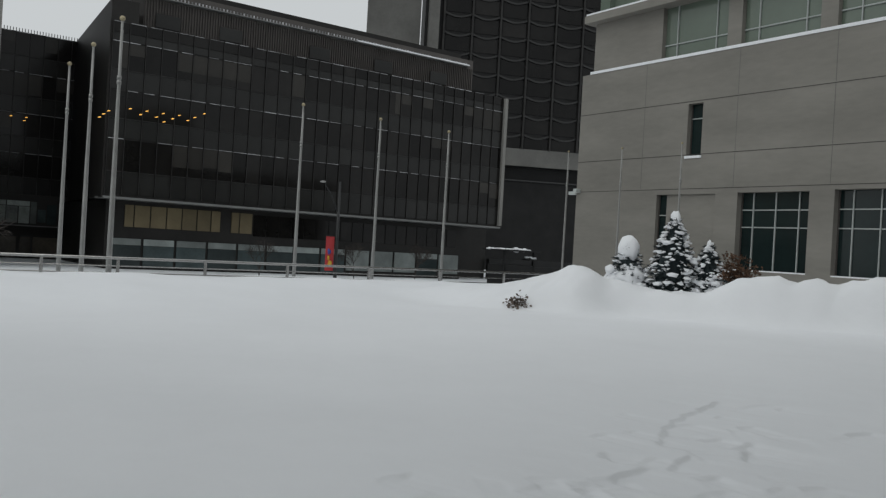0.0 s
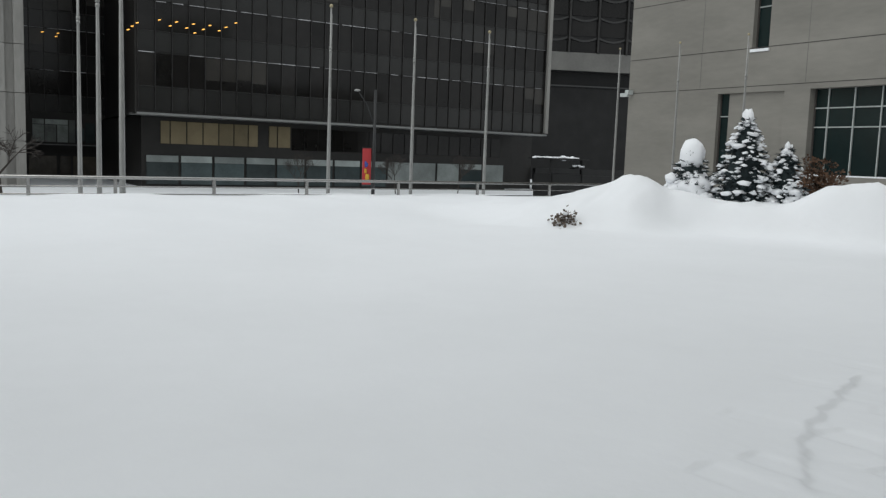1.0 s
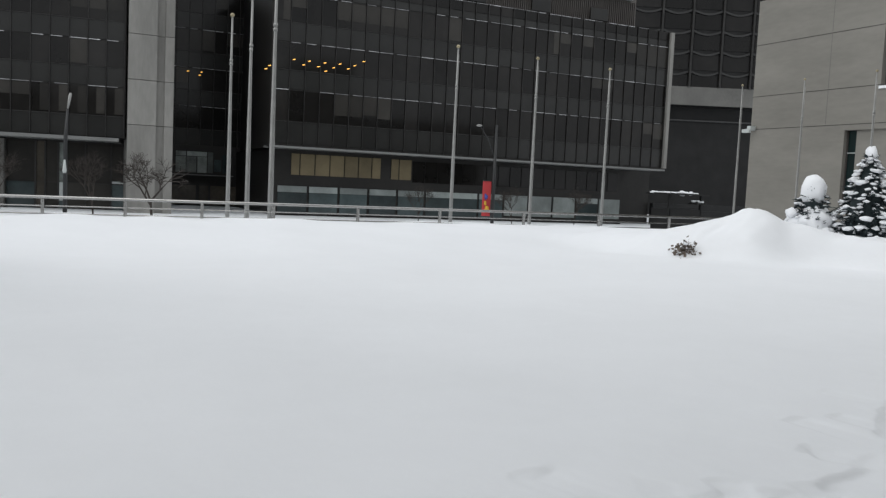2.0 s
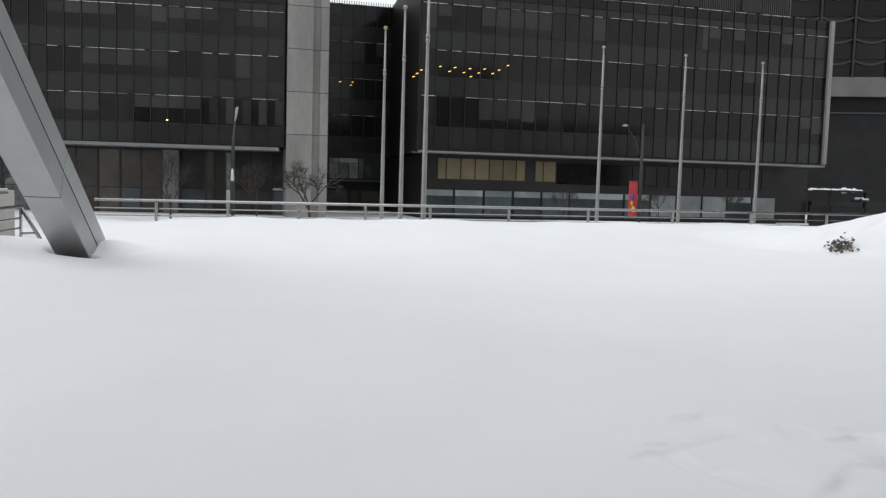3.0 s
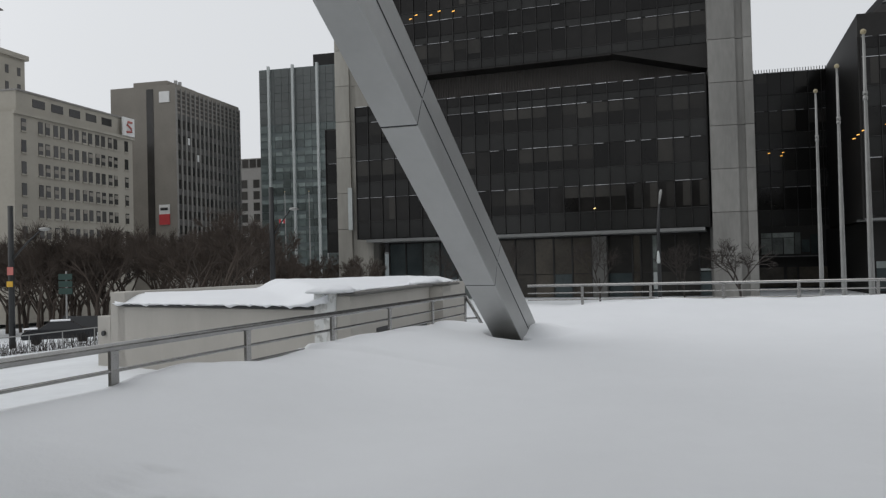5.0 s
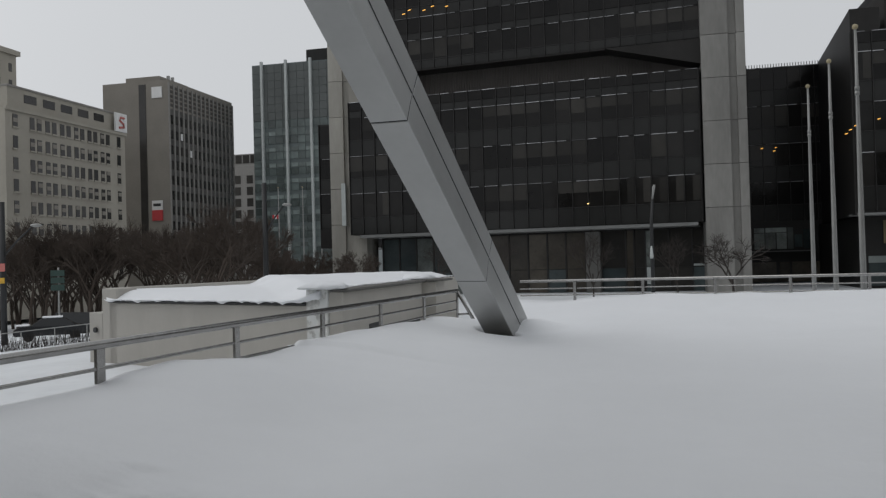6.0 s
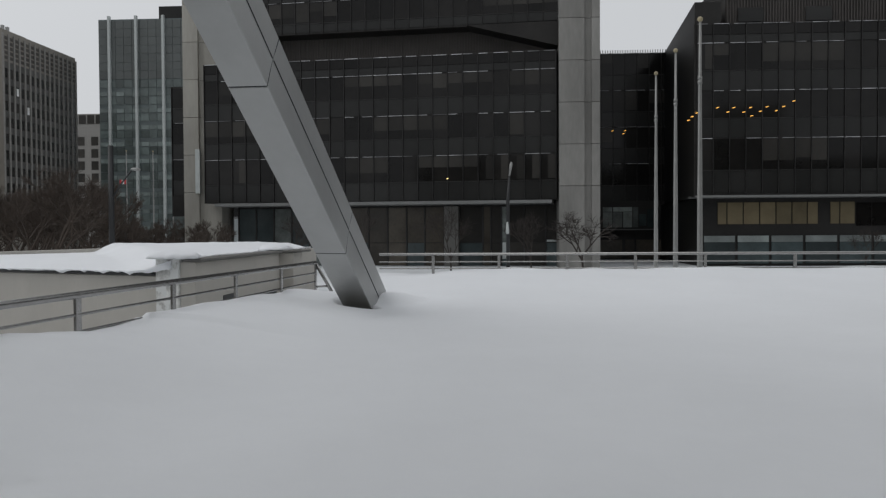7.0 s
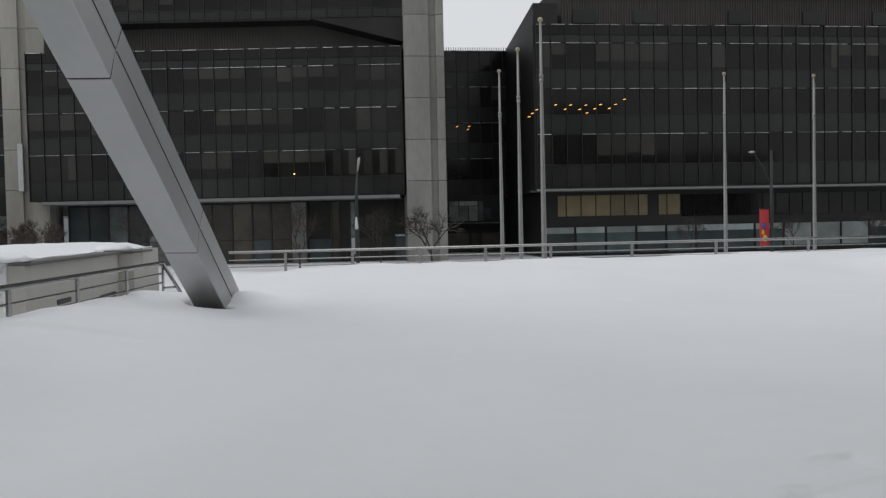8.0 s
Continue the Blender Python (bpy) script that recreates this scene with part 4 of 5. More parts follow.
def tall_post(x, y, z, top, arm, rz, label):
    s = thing("street_lamp", label, "street lamp", "street lamps", x=x, y=y, z=z, rz=rz)
    h = top - z
    bm = bmesh.new()
    tube(bm, [(0, 0, 0), (0, 0, h)], [0.2, 0.17], 10)
    part("pole", bm, BLACK, s)
    bm = bmesh.new()
    tube(bm, [(0, 0, h * 0.62), (0, arm * 0.55, h * 0.74), (0, arm, h * 0.82)], [0.07, 0.06, 0.05], 8)
    part("arm", bm, BLACK, s)
    bm = bmesh.new()
    blob(bm, (0, arm + 0.3, h * 0.83), 0.34, 0.35, 0.02, 2)
    part("lamp_head", bm, POLE, s)


tall_post(-53.9, -25.55, -2.1, 7.35, 1.4, 0, "tall black street lamp post with a short arm by the crossing")
tall_post(-44.5, -39.1, -3.2, 6.0, 2.2, 0, "tall black street lamp post by the snowy park")


# ---- conifers and shrubs ----
def conifer(x, y, z, h, r, cover, seed, label):
    rr = random.Random(seed)
    t = thing("spruce", label, "tree", "young spruces", x=x, y=y, z=z)
    bm = bmesh.new()
    tube(bm, [(0, 0, -0.4), (0, 0, h * 0.97), (0, 0, h * 1.04)], [0.05, 0.012, 0.006], 6)
    part("trunk", bm, BARK, t)
    twigs, snow = bmesh.new(), bmesh.new()
    tiers = int(h / 0.11)
    for k in range(tiers):
        f = (k + rr.uniform(0, 0.5)) / tiers
        zz, rad = h * (0.02 + 0.95 * f), r * (1 - f ** 2.0) ** 0.95 * rr.uniform(0.88, 1.1) + 0.02
        for a in range(max(7, int(34 * (1 - f)))):
            th = rr.uniform(0, 2 * math.pi)
            L = rad * rr.uniform(0.7, 1.08)
            d = Vector((math.cos(th), math.sin(th), 0))
            tip = d * L + Vector((0, 0, zz - 0.10 * L + rr.uniform(-0.03, 0.05)))
            root = d * L * 0.35 + Vector((0, 0, zz))
            for s in range(9):
                p = root.lerp(tip, s / 8)
                for q in range(3):
                    u = Vector((rr.uniform(-1, 1), rr.uniform(-1, 1), rr.uniform(-0.5, 0.8))).normalized()
                    w = u.cross(d).normalized() * 0.016
                    n_ = d * 0.04 + u * rr.uniform(0.06, 0.11)
                    v = [twigs.verts.new(p + w), twigs.verts.new(p - w), twigs.verts.new(p + n_)]
                    twigs.faces.new(v)
            if rr.random() < cover * 0.5:
                c = root.lerp(tip, rr.uniform(0.7, 1.0))
                first = len(snow.verts)
                blob(snow, (0, 0, 0), rr.uniform(0.025, 0.06), 0.6, 0.45, 1)
                snow.verts.ensure_lookup_table()
                grow_ = Matrix.Translation(c + Vector((0, 0, 0.025))) @ Matrix.Rotation(th, 4, "Z") @ Matrix.Diagonal((rr.uniform(1.2, 2.4), 1.0, 1.0, 1.0))
                for v in snow.verts[first:]:
                    v.co = grow_ @ v.co
    tube(twigs, [(0, 0, h * f) for f in (0, 0.25, 0.5, 0.75, 0.93)], [r * 0.6 * (1 - f ** 2.0) ** 0.95 for f in (0, 0.25, 0.5, 0.75, 0.93)], 11)
    part("foliage", twigs, NEEDLE, t)
    if cover > 0.97:
        for zz, rad, sq in ((0.25, 1.0, 0.72), (0.76, 0.57, 1.22)):
            blob(snow, (0, 0, h * zz), r * rad, sq, 0.16 if zz < 0.5 else 0.08, 3)
        for q in range(9):
            th = rr.uniform(0, 6.28)
            blob(snow, (math.cos(th) * r * 0.92, math.sin(th) * r * 0.92, h * rr.uniform(0.12, 0.42)), rr.uniform(0.08, 0.15), 0.8, 0.35, 2)
    else:
        blob(snow, (0, 0.02, h * 0.94), r * 0.17, 1.9, 0.25, 2)
        for q in range(6 if h < 1.6 else 0):
            th = rr.uniform(3.6, 6.6)
            blob(snow, (math.cos(th) * r * 0.72, math.sin(th) * r * 0.72, h * rr.uniform(0.08, 0.42)), rr.uniform(0.11, 0.17), 0.75, 0.25, 2)
        for q in range(int(250 * cover * h / 2.0)):
            th, f = rr.uniform(0, 6.28), rr.uniform(0.03, 0.97) ** 0.85
            rad = r * (1 - f ** 2.0) ** 0.95 * rr.uniform(0.82, 1.06)
            first = len(snow.verts)
            blob(snow, (0, 0, 0), rr.choice((0.025, 0.035, 0.045, 0.055, 0.07, 0.09)) * (1.1 - 0.35 * f), 0.55, 0.5, 1)
            snow.verts.ensure_lookup_table()
            lay = Matrix.Translation((math.cos(th) * rad, math.sin(th) * rad, h * (0.02 + 0.95 * f))) @ Matrix.Rotation(th, 4, "Z") @ Matrix.Rotation(0.35, 4, "Y") @ Matrix.Diagonal((rr.uniform(1.0, 1.5), rr.uniform(0.9, 1.6), 1.0, 1.0))
            for v in snow.verts[first:]:
                v.co = lay @ v.co
    tagged(part("snow_load", snow, SNOW, t), "clumps of white snow", kind="stuff")
    return t


conifer(-13.63, 15.3, 0.84, 1.36, 0.48, 1.0, 1, "small spruce almost wrapped in snow")
conifer(-12.82, 15.98, 0.74, 2.04, 0.67, 0.95, 2, "young blue spruce dusted with clumps of snow")
conifer(-12.15, 16.45, 0.78, 1.36, 0.48, 0.9, 3, "small spruce half covered in snow")


def shrub(x, y, z, r, material, seed, label, leaves):
    rr = random.Random(seed)
    s = thing("shrub", label, "shrub", x=x, y=y, z=z)
    bm = bmesh.new()
    tips = []
    for i in range(46):
        th, el = rr.uniform(0, 6.28), rr.uniform(0.15, 1.4)
        d = Vector((math.cos(th) * math.cos(el), math.sin(th) * math.cos(el), math.sin(el)))
        L = r * rr.uniform(0.6, 1.1)
        mid = d * L * 0.5 + Vector((rr.uniform(-1, 1), rr.uniform(-1, 1), rr.uniform(-1, 1))) * 0.05
        tube(bm, [(0, 0, 0), mid, d * L], [0.008, 0.006, 0.003], 4, False)
        tips += [mid, d * L, mid.lerp(d * L, 0.5)]
    part("stem", bm, TWIG, s)
    bm = bmesh.new()
    for p in tips:
        for q in range(leaves):
            o = p + Vector((rr.gauss(0, 0.05), rr.gauss(0, 0.05), rr.gauss(0, 0.05)))
            u = Vector((rr.uniform(-1, 1), rr.uniform(-1, 1), rr.uniform(-1, 1))).normalized() * 0.035
            w = u.orthogonal() * 0.6
            bm.faces.new([bm.verts.new(o - u), bm.verts.new(o + w), bm.verts.new(o + u), bm.verts.new(o - w)])
    part("leaves", bm, material, s)
    for i in range(9):
        bm = bmesh.new()
        p = rr.choice(tips)
        blob(bm, p, rr.uniform(0.02, 0.05), 0.7, 0.3, 1)
        part("snow_clump", bm, SNOW, s)


shrub(-12.1, 10.45, 0.56, 0.30, TWIG, 4, "bare shrub poking out of the snow drift", 1)
shrub(-11.9, 17.0, 1.0, 0.82, DEADLEAF, 6, "shrub with brown dead leaves by the spruces", 13)


# ---- bare trees ----
def bare_tree_mesh(h, seed, depth=5, spread=0.55, twigs=6, thick=0.017, taper=0.6, bark=BARK):
    rr = random.Random(seed)
    bm = bmesh.new()

    def grow(p, d, L, r, n):
        bend = Vector((rr.gauss(0, 0.12), rr.gauss(0, 0.12), rr.gauss(0.03, 0.05)))
        mid = p + d * L * 0.5 + bend * L * 0.3
        end = p + (d + bend * 0.5).normalized() * L
        tube(bm, [p, mid, end], [r, r * 0.82, r * 0.66], 6 if n > 3 else 3, False)
        if n == 0:
            return
        for k in range(3 if n > 1 else twigs):
            axis_ = Vector((rr.gauss(0, 1), rr.gauss(0, 1), rr.gauss(0, 0.5))).normalized()
            nd = (d + axis_ * rr.uniform(0.5, 1.0) * spread * 1.5 + Vector((0, 0, 0.12))).normalized()
            grow(p.lerp(end, rr.uniform(0.55, 1.0)), nd, L * rr.uniform(0.6, 0.82), r * taper, n - 1)

    grow(Vector((0, 0, -0.2)), Vector((0, 0, 1)), h * 0.32, h * thick, depth)
    me = mesh_of("branching_trunk", bm, bark)
    return me


TREES = [bare_tree_mesh(7.0, s, 5, 0.6, 16, 0.015, 0.6, PARK_BARK) for s in (3, 8, 14)]
SMALL = bare_tree_mesh(4.4, 5, 5, 1.05, 6, 0.017, 0.66)
FINE = bare_tree_mesh(6.2, 17, 6, 0.62, 5, 0.011, 0.64)


def bare_tree(x, y, z, me, s, rz, label):
    t = thing("bare_tree", label, "tree", "bare street trees", x=x, y=y, z=z)
    ob = new("branching_trunk", me)
    ob.parent = t
    ob.matrix_basis = pose(0, 0, 0, 0, 0, rz) @ Matrix.Scale(s, 4)
    return t


bare_tree(-52, 5.6, STREET, SMALL, 1.3, 20, "small bare spreading tree in front of the concrete pier")
for x, y, s, rz in ((-57, -3.0, 1.05, 0), (-60, 34.5, 0.72, 60), (-61, 26.5, 0.7, 140), (-60, 40.5, 0.75, 200), (-57, -9.0, 1.0, 90), (-58, 2.6, 0.95, 30), (-57, -14.0, 0.95, 250)):
    bare_tree(x, y, STREET, FINE, s, rz, "thin bare street tree beside the dark office block")
rr = random.Random(12)
for i in range(92):
    a = radians(rr.uniform(109, 134))
    d = rr.uniform(60, 106) if a < radians(121) else rr.uniform(88, 120)
    x, y = -d * math.sin(a), d * math.cos(a)
    bare_tree(x, y, street_z(x, y), TREES[i % 3], rr.uniform(1.15, 1.65) - 0.55 * (a < radians(116)) + 0.55 * (a > radians(121)), rr.uniform(0, 360), "bare brown park tree standing in snow")


# ---- far buildings ----
def window_grid(parent, me, name, xs, zs, place):
    for x in xs:
        for z in zs:
            px, py, rz = place(x)
            share(name, me, parent, px, py, z, rz)


def bank():
    Y = -82.0
    b = thing("bank_building", "beige stone bank building with rows of paired windows", "building")
    part("wall", boxes((-120.6, -94.1, Y - 30, Y, -5, 23.7)), BEIGE, b)
    part("attic", boxes((-119.5, -95.0, Y - 29, Y - 0.4, 23.7, 26.75)), BEIGE, b)
    part("cornice", boxes((-120.8, -93.9, Y - 0.1, Y + 0.3, 23.4, 23.85)), BEIGE, b)
    part("attic_coping", boxes((-119.6, -94.9, Y - 29, Y - 0.25, 26.75, 27.0)), SLAB_RIB, b)
    part("roof_house", boxes((-97, -94.5, Y - 20, Y - 6, 26.75, 29.3)), BEIGE, b)
    me = mesh_of("window", boxes((-0.45, 0.45, 0, 0.06, 0, 1.7)), WIN_FAR)
    sill = mesh_of("window_sill", boxes((-0.55, 0.55, 0, 0.2, -0.2, 0)), BEIGE)
    shade = mesh_of("window_shade", boxes((-0.4, 0.4, 0.03, 0.08, 0.6, 1.18)), SLAB)
    shades = random.Random(4)
    xs = [-95.9]
    for i in range(6):
        xs += [-99.15 - i * 3.1, -100.55 - i * 3.1]
    xs.append(-118.9)
    for k in range(8):
        for x in xs:
            share("window", me, b, x, Y, 0.65 + k * 2.95)
            share("window_sill", sill, b, x, Y, 0.65 + k * 2.95)
            if shades.random() < 0.45:
                share("window_shade", shade, b, x, Y, 0.65 + k * 2.95 + shades.choice((0.0, 0.3, 0.5)))
    big = mesh_of("attic_window", boxes((-1.22, 1.22, 0, 0.06, 0, 1.15)), WIN_FAR)
    for i in range(5):
        share("attic_window", big, b, -99.35 - i * 3.78, Y - 0.4, 24.95)
    part("sign_panel", boxes((-120.7, -117.7, Y + 0.1, Y + 0.4, 23.9, 26.9)), WHITE, b, "white roof sign panel with a red emblem")
    bm = bmesh.new()
    tube(bm, [(-119.9, Y + 0.45, 26.2), (-118.9, Y + 0.45, 26.2), (-118.6, Y + 0.45, 25.7), (-119.7, Y + 0.45, 25.2), (-119.8, Y + 0.45, 24.7), (-118.5, Y + 0.45, 24.5)], [0.2] * 6, 5)
    part("emblem", bm, RED_FADED, b)
    t = thing("stone_tower", "pale stone tower with a stepped top behind the bank", "building", x=-1.1, z=0.4)
    part("wall", boxes((-144.5, -120, -142, -124, -5, 46)), BEIGE, t)
    part("cornice", boxes((-145.1, -119.4, -142.6, -123.4, 45.6, 46.6)), BEIGE, t)
    part("upper_wall", boxes((-139.5, -122, -140, -125.5, 46.6, 55)), BEIGE, t)
    bm = bmesh.new()
    base_ = [bm.verts.new(p) for p in ((-140.2, -141, 55), (-121.5, -141, 55), (-121.5, -125, 55), (-140.2, -125, 55))]
    tip = bm.verts.new((-131, -133, 63))
    bm.faces.new(base_[::-1])
    for i in range(4):
        bm.faces.new((base_[i], base_[(i + 1) % 4], tip))
    part("roof", bm, SLAB, t)
    for k in range(5):
        for i in range(7):
            share("window", me, t, -142.8 + i * 3.3, -124, 28.5 + k * 3.4)
    for k in range(2):
        for i in range(4):
            share("window", me, t, -138 + i * 3.3, -125.5, 47.6 + k * 3.4)


bank()


def slab_block():
    Y, X = -82.0, -134.0
    b = thing("slab_building", "grey brown slab office building with tall dark window strips", "building")
    part("wall", boxes((-158, X, Y - 13.5, Y, -5, 35.6)), SLAB, b)
    part("penthouse", boxes((-146, -136, Y - 10, Y - 3, 35.6, 36.9)), SLAB, b)
    n = 15
    w = 24.0 / n
    rib = mesh_of("rib", boxes((-0.2, 0.2, 0, 0.2, 2.5, 35.0)), SLAB_RIB)
    pane = mesh_of("window", boxes((-0.5, 0.5, 0, 0.06, 0, 1.6)), WIN_FAR)
    sp = mesh_of("spandrel", boxes((-0.5, 0.5, 0, 0.08, 1.62, 2.72)), SLAB_MID)
    top = mesh_of("grille", boxes(*[(-0.5, 0.5, 0, 0.1, q * 0.82, q * 0.82 + 0.5) for q in range(5)]), LOUVER)
    for i in range(n + 1):
        share("rib", rib, b, X - i * w, Y)
    for i in range(n):
        for k in range(10):
            share("window", pane, b, X - (i + 0.5) * w, Y, 2.8 + k * 2.76)
            share("spandrel", sp, b, X - (i + 0.5) * w, Y, 2.8 + k * 2.76)
        share("grille", top, b, X - (i + 0.5) * w, Y, 30.8)
    # two open windows, drawn as small plain white panes
    for i, k in ((2, 8), (4, 7)):
        part("white_open_window", boxes((X - (i + 0.75) * w, X - (i + 0.35) * w, Y + 0.05, Y + 0.12, 2.9 + k * 2.76, 4.2 + k * 2.76)), WHITE, b)
    part("dark_strip", boxes((X, X + 0.08, -88.0, -86.6, 0, 35.0)), WIN_FAR, b)
    part("white_panel", boxes((X, X + 0.2, -85.3, -83.25, 32.4, 34.4)), WHITE, b)
    part("white_sign", boxes((X + 0.02, X + 0.2, -85.7, -83.6, 12.0, 13.75)), WHITE, b)
    part("red_sign", boxes((X + 0.02, X + 0.22, -85.7, -83.6, 10.1, 12.0)), RED, b)
    part("sign_bar", boxes((X + 0.2, X + 0.24, -85.4, -83.9, 12.7, 13.2)), BLACK, b)
    for x in (-147, -148.5):
        part("chimney", boxes((x, x + 0.5, Y - 8, Y - 7.5, 35.6, 39.5)), POLE, b)
    s = thing("pale_building", "small pale building far behind between the taller blocks", "building")
    part("wall", boxes((-225, -205, -118, -95, -5, 28.9)), SLAB_RIB, s)
    part("attic", boxes((-224, -205.5, -117, -96, 28.9, 31.7)), SLAB_RIB, s)
    strip = mesh_of("window", boxes((0, 0.1, -0.9, 0.9, 0, 2.2)), WIN_FAR)
    for k in range(9):
        for i in range(6):
            share("window", strip, s, -205, -116 + i * 3.6, -1.2 + k * 3.1)
    for i in range(9):
        share("attic_window", strip, s, -205.5, -116 + i * 2.2, 29.2)


slab_block()


def glass_tower():
    X = -150.0
    b = thing("glass_tower", "teal glass office tower with white vertical fins", "building", y=1.32, z=-0.6)
    part("wall", boxes((-175, X, -74.6, -55, -5, 41.5)), TOWER_BAND, b)
    part("penthouse", boxes((-172, X - 1, -63.5, -55, 41.5, 44)), SPANDREL, b)
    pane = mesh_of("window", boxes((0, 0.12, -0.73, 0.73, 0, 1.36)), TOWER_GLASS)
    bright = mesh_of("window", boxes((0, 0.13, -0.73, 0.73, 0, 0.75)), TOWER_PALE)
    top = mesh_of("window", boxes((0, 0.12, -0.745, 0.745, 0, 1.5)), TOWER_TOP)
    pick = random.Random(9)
    # rows of the paler panes imitate striped reflections and lighter spandrels
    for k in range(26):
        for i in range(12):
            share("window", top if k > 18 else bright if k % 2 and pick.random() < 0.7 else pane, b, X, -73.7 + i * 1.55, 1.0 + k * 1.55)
    fin = mesh_of("fin", boxes((0, 0.6, -0.22, 0.22, -2, 42)), FRAME_W)
    for y in (-72.4, -67.3, -62.2):
        share("fin", fin, b, X + 0.1, y)
    for x, y in ((-120, -54.64), (-121, -51.00), (-119, -47.20)):
        flagpole(x, y, 13.5, -4.0, 0.12, "far flagpole with a small drooping flag", "far flagpoles")
    fl = thing("flag", "small red and white flag on a far pole", "flag")
    for name_, a0, a1, mt in (("cloth", 0.0, 0.32, RED), ("pale_stripe", 0.32, 0.68, WHITE), ("cloth", 0.68, 1.0, RED)):
        part(name_, boxes((-120.02, -119.98, -55.70 + a0, -55.70 + a1, 8.69, 9.33)), mt, fl)


glass_tower()


# ---- street clutter on the left ----
def car(x, y, rz, label):
    z = street_z(x, y)
    c = thing("car", label, "car", "parked cars", x=x, y=y, z=z, rz=rz)
    prof = [(-2.2, 0.35), (-2.25, 0.7), (-1.9, 0.92), (-1.2, 1.0), (-0.6, 1.42), (0.7, 1.45), (1.35, 1.0), (2.1, 0.85), (2.25, 0.6), (2.2, 0.35)]
    bm = bmesh.new()
    l_ = [bm.verts.new((px, -0.86 + 0.12 * max(0, pz - 0.9) / 0.5, pz)) for px, pz in prof]
    r_ = [bm.verts.new((px, 0.86 - 0.12 * max(0, pz - 0.9) / 0.5, pz)) for px, pz in prof]
    bm.faces.new(l_), bm.faces.new(r_[::-1])
    for i in range(len(prof)):
        j = (i + 1) % len(prof)
        bm.faces.new((l_[i], r_[i], r_[j], l_[j]))
    bmesh.ops.recalc_face_normals(bm, faces=bm.faces)
    bmesh.ops.bevel(bm, geom=list(bm.edges), offset=0.05, segments=2, affect="EDGES")
    part("body", bm, CAR, c)
    for px in (-1.35, 1.35):
        for py in (-0.8, 0.8):
            bm = bmesh.new()
            tube(bm, [(px, py - 0.1, 0.32), (px, py + 0.1, 0.32)], [0.32, 0.32], 16)
            part("wheel", bm, RUBBER, c)
    bm = bmesh.new()
    box(bm, -0.55, 0.65, -0.66, 0.66, 1.46, 1.52)
    box(bm, -2.1, -1.3, -0.7, 0.7, 1.0, 1.04)
    part("roof_snow", bm, SNOW, c)


car(-46.5, -37.2, 128, "black car parked behind the snowy hedge")
car(-49.8, -33.6, 128, "dark red-brown car parked behind the snowy hedge")
fence = thing("hedge_fence", "low metal fence with a bare snowy hedge along the street", "fence")
bm = bmesh.new()
p0, p1 = Vector((-34.5, -33.5, 0)), Vector((-43.5, -24.5, 0))
for i in range(9):
    q = p0.lerp(p1, i / 8)
    bmq = bmesh.new()
    tube(bmq, [(q.x, q.y, street_z(q.x, q.y)), (q.x, q.y, street_z(q.x, q.y) + 0.95)], [0.03, 0.03], 6)
    part("fence_post", bmq, POLE, fence)
tube(bm, [(*p0.lerp(p1, i / 8).xy, street_z(*p0.lerp(p1, i / 8).xy) + 0.95) for i in range(9)], [0.03] * 9, 6)
part("fence_rail", bm, POLE, fence)
rr = random.Random(3)
bm = bmesh.new()
for i in range(900):
    q = p0.lerp(p1, rr.random()) + Vector((rr.gauss(-0.4, 0.2), rr.gauss(-0.4, 0.2), 0))
    z = street_z(q.x, q.y)
    tube(bm, [(q.x, q.y, z), (q.x + rr.gauss(0, 0.15), q.y + rr.gauss(0, 0.15), z + rr.uniform(0.4, 0.8))], [0.012, 0.005], 3, False)
part("hedge", bm, BARK, fence)
sign = thing("sign_post", "green street signs stacked on a post", "sign", x=-50, y=-39.4, z=street_z(-50, -39.4))
bm = bmesh.new()
tube(bm, [(0, 0, 0), (0, 0, 4.9)], [0.06, 0.06], 8)
part("pole", bm, POLE, sign)
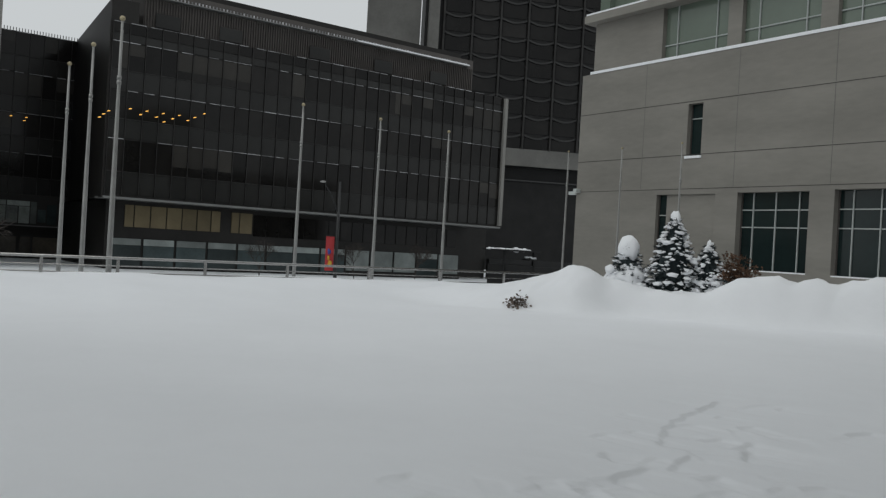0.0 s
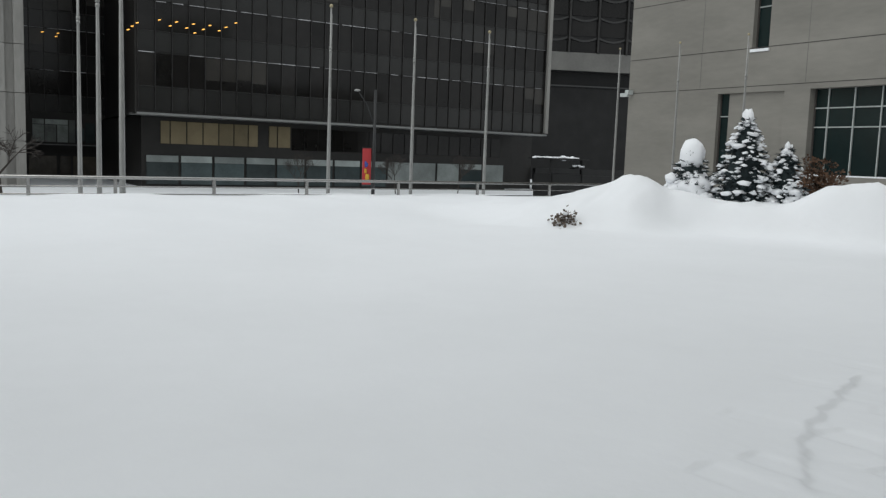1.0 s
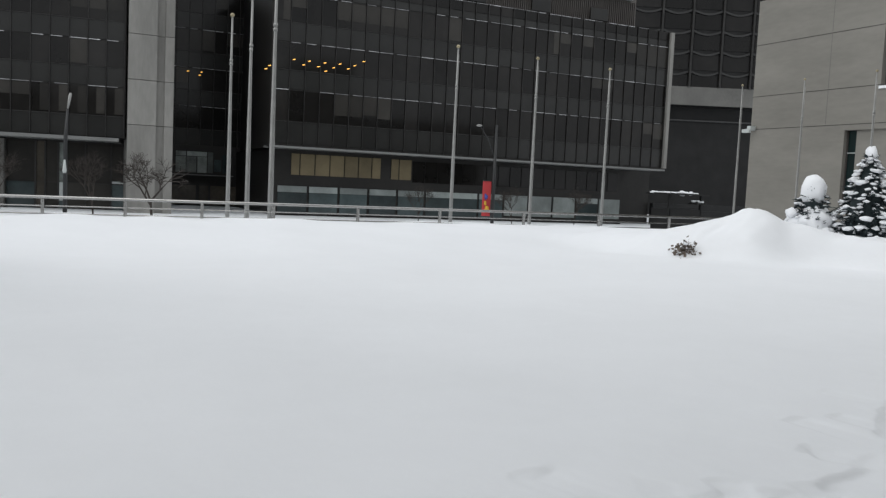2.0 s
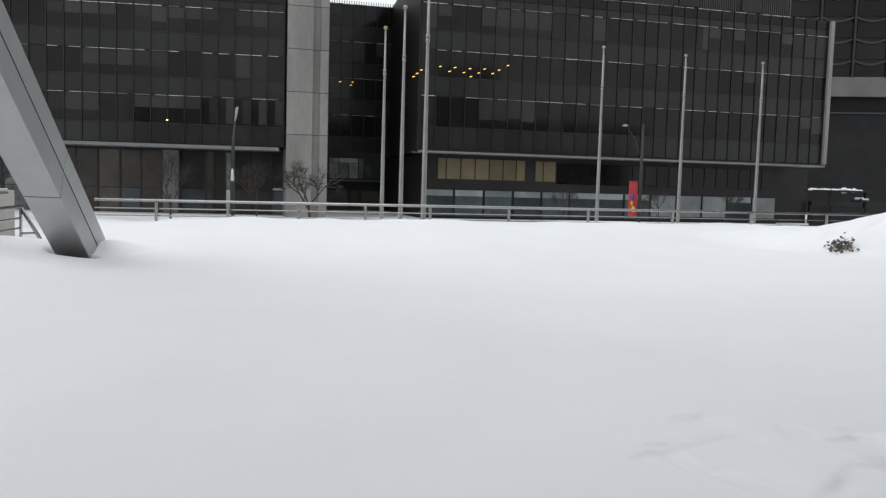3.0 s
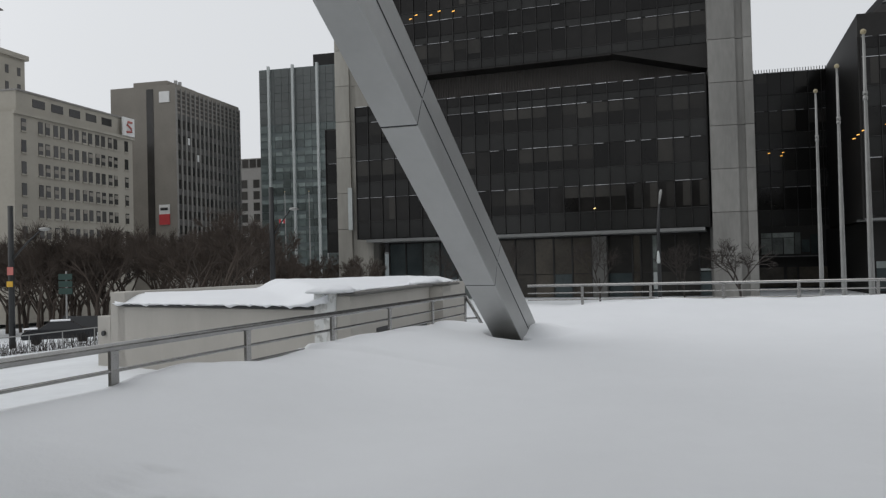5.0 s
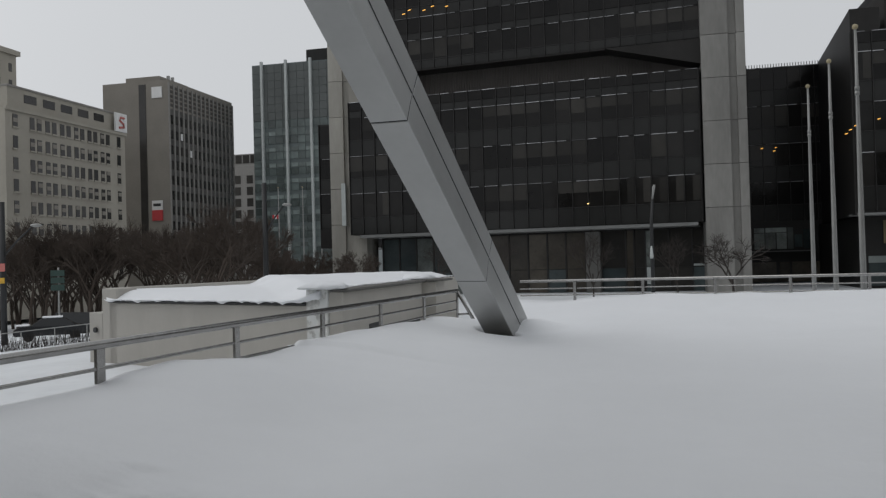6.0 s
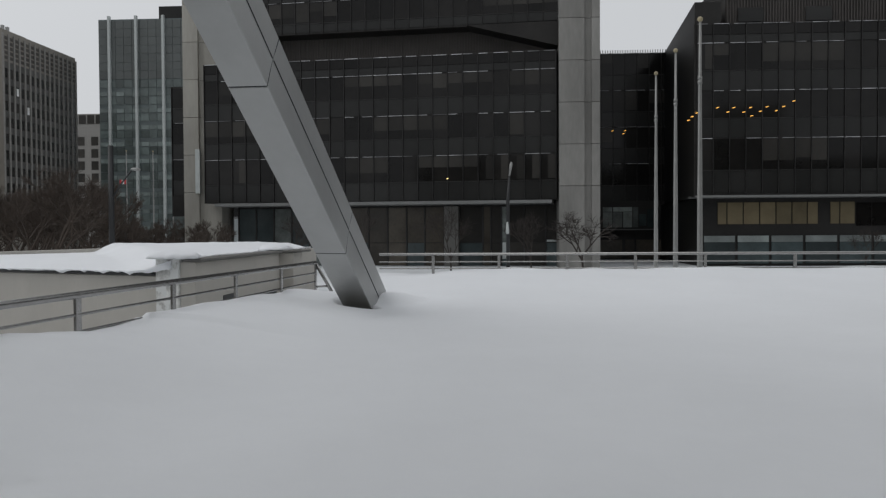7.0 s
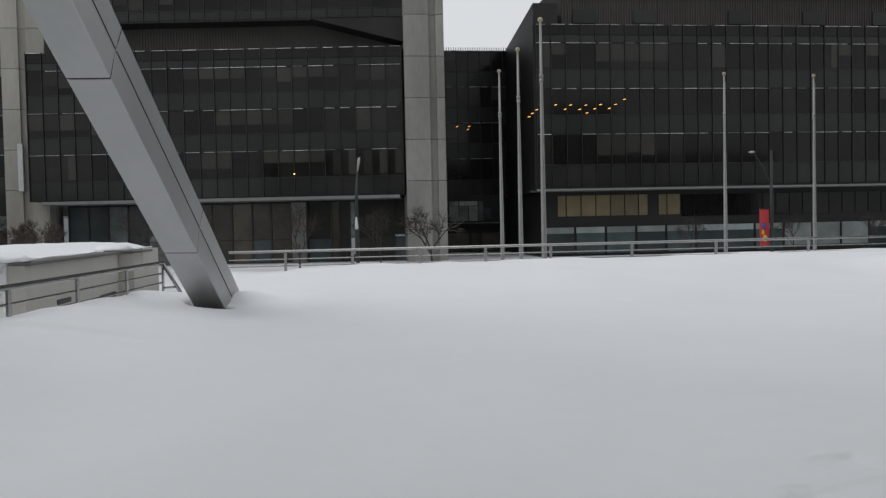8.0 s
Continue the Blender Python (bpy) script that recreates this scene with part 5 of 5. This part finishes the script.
for k in range(3):
    part("sign_plate", boxes((0.07, 0.12, -0.55, 0.55, 3.3 + k * 0.5, 3.72 + k * 0.5)), GREEN_SIGN, sign)
for z0, z1, m_, lab, y0 in ((1.6, 2.1, RED_FADED, "small red sign on the lamp post", -38.9), (0.85, 1.2, YELLOW, "small yellow sign on the lamp post", -38.95)):
    plate = thing("post_sign", lab, "sign")
    part("plate", boxes((-44.2, -44.16, y0 - 0.22, y0 + 0.22, z0, z1)), m_, plate)
    part("bracket", boxes((-44.4, -44.2, y0 - 0.05, y0 + 0.05, z0 + 0.2, z0 + 0.26)), BLACK, plate)
plant = thing("planter_wall", "low dark wall along the snowy park", "wall")
part("wall_body", boxes((-66, -65.4, -52, -42, -6, -2.3)), BLACK, plant)

# snow-topped shelter beyond the terrace, between the office block and the concrete building
shelter = thing("shelter", "dark low shelter with a thin line of snow on its roof", "shelter")
part("roof", boxes((-54.5, -51.6, 43.6, 47.6, 1.72, 1.84)), CLAD_UNLIT, shelter)
rr = random.Random(8)
bm = bmesh.new()
for i in range(34):
    blob(bm, (rr.uniform(-54.2, -51.75), 43.75 + i * 0.112, 1.86), rr.uniform(0.16, 0.34), 0.30 + 0.35 * (i in (20, 21, 22)), 0.35, 2)
part("roof_snow", bm, SNOW, shelter, "thin lumpy snow")
part("wall_body", boxes((-54.2, -52, 44, 47.2, -1.5, 0.6)), CLAD_UNLIT, shelter)
bm = bmesh.new()
for i in range(9):
    blob(bm, (rr.uniform(-52.2, -51.6), 46.35 + i * 0.13, rr.uniform(1.16, 1.3)), rr.uniform(0.12, 0.2), 0.5, 0.35, 2)
part("hood_snow", bm, SNOW, shelter)
part("hood", boxes((-52.4, -51.4, 46.2, 47.5, 1.02, 1.12)), CLAD_UNLIT, shelter)
for y in (44.0, 47.2):
    part("post", boxes((-52.2, -52.0, y - 0.08, y + 0.08, -1.5, 1.72)), CLAD_UNLIT, shelter)
# added black boxes that keep the gap behind the shelter dark, hiding bright snow
low = thing("dark_cover_wall", "added low black wall that hides pale street snow behind the shelter", "wall")
part("wall_body", boxes((-71.8, -71.3, 58.1, 84.0, -1.6, 0.75), (-58.4, -58.0, 47.5, 60.0, -1.6, 0.35)), CLAD_UNLIT, low)
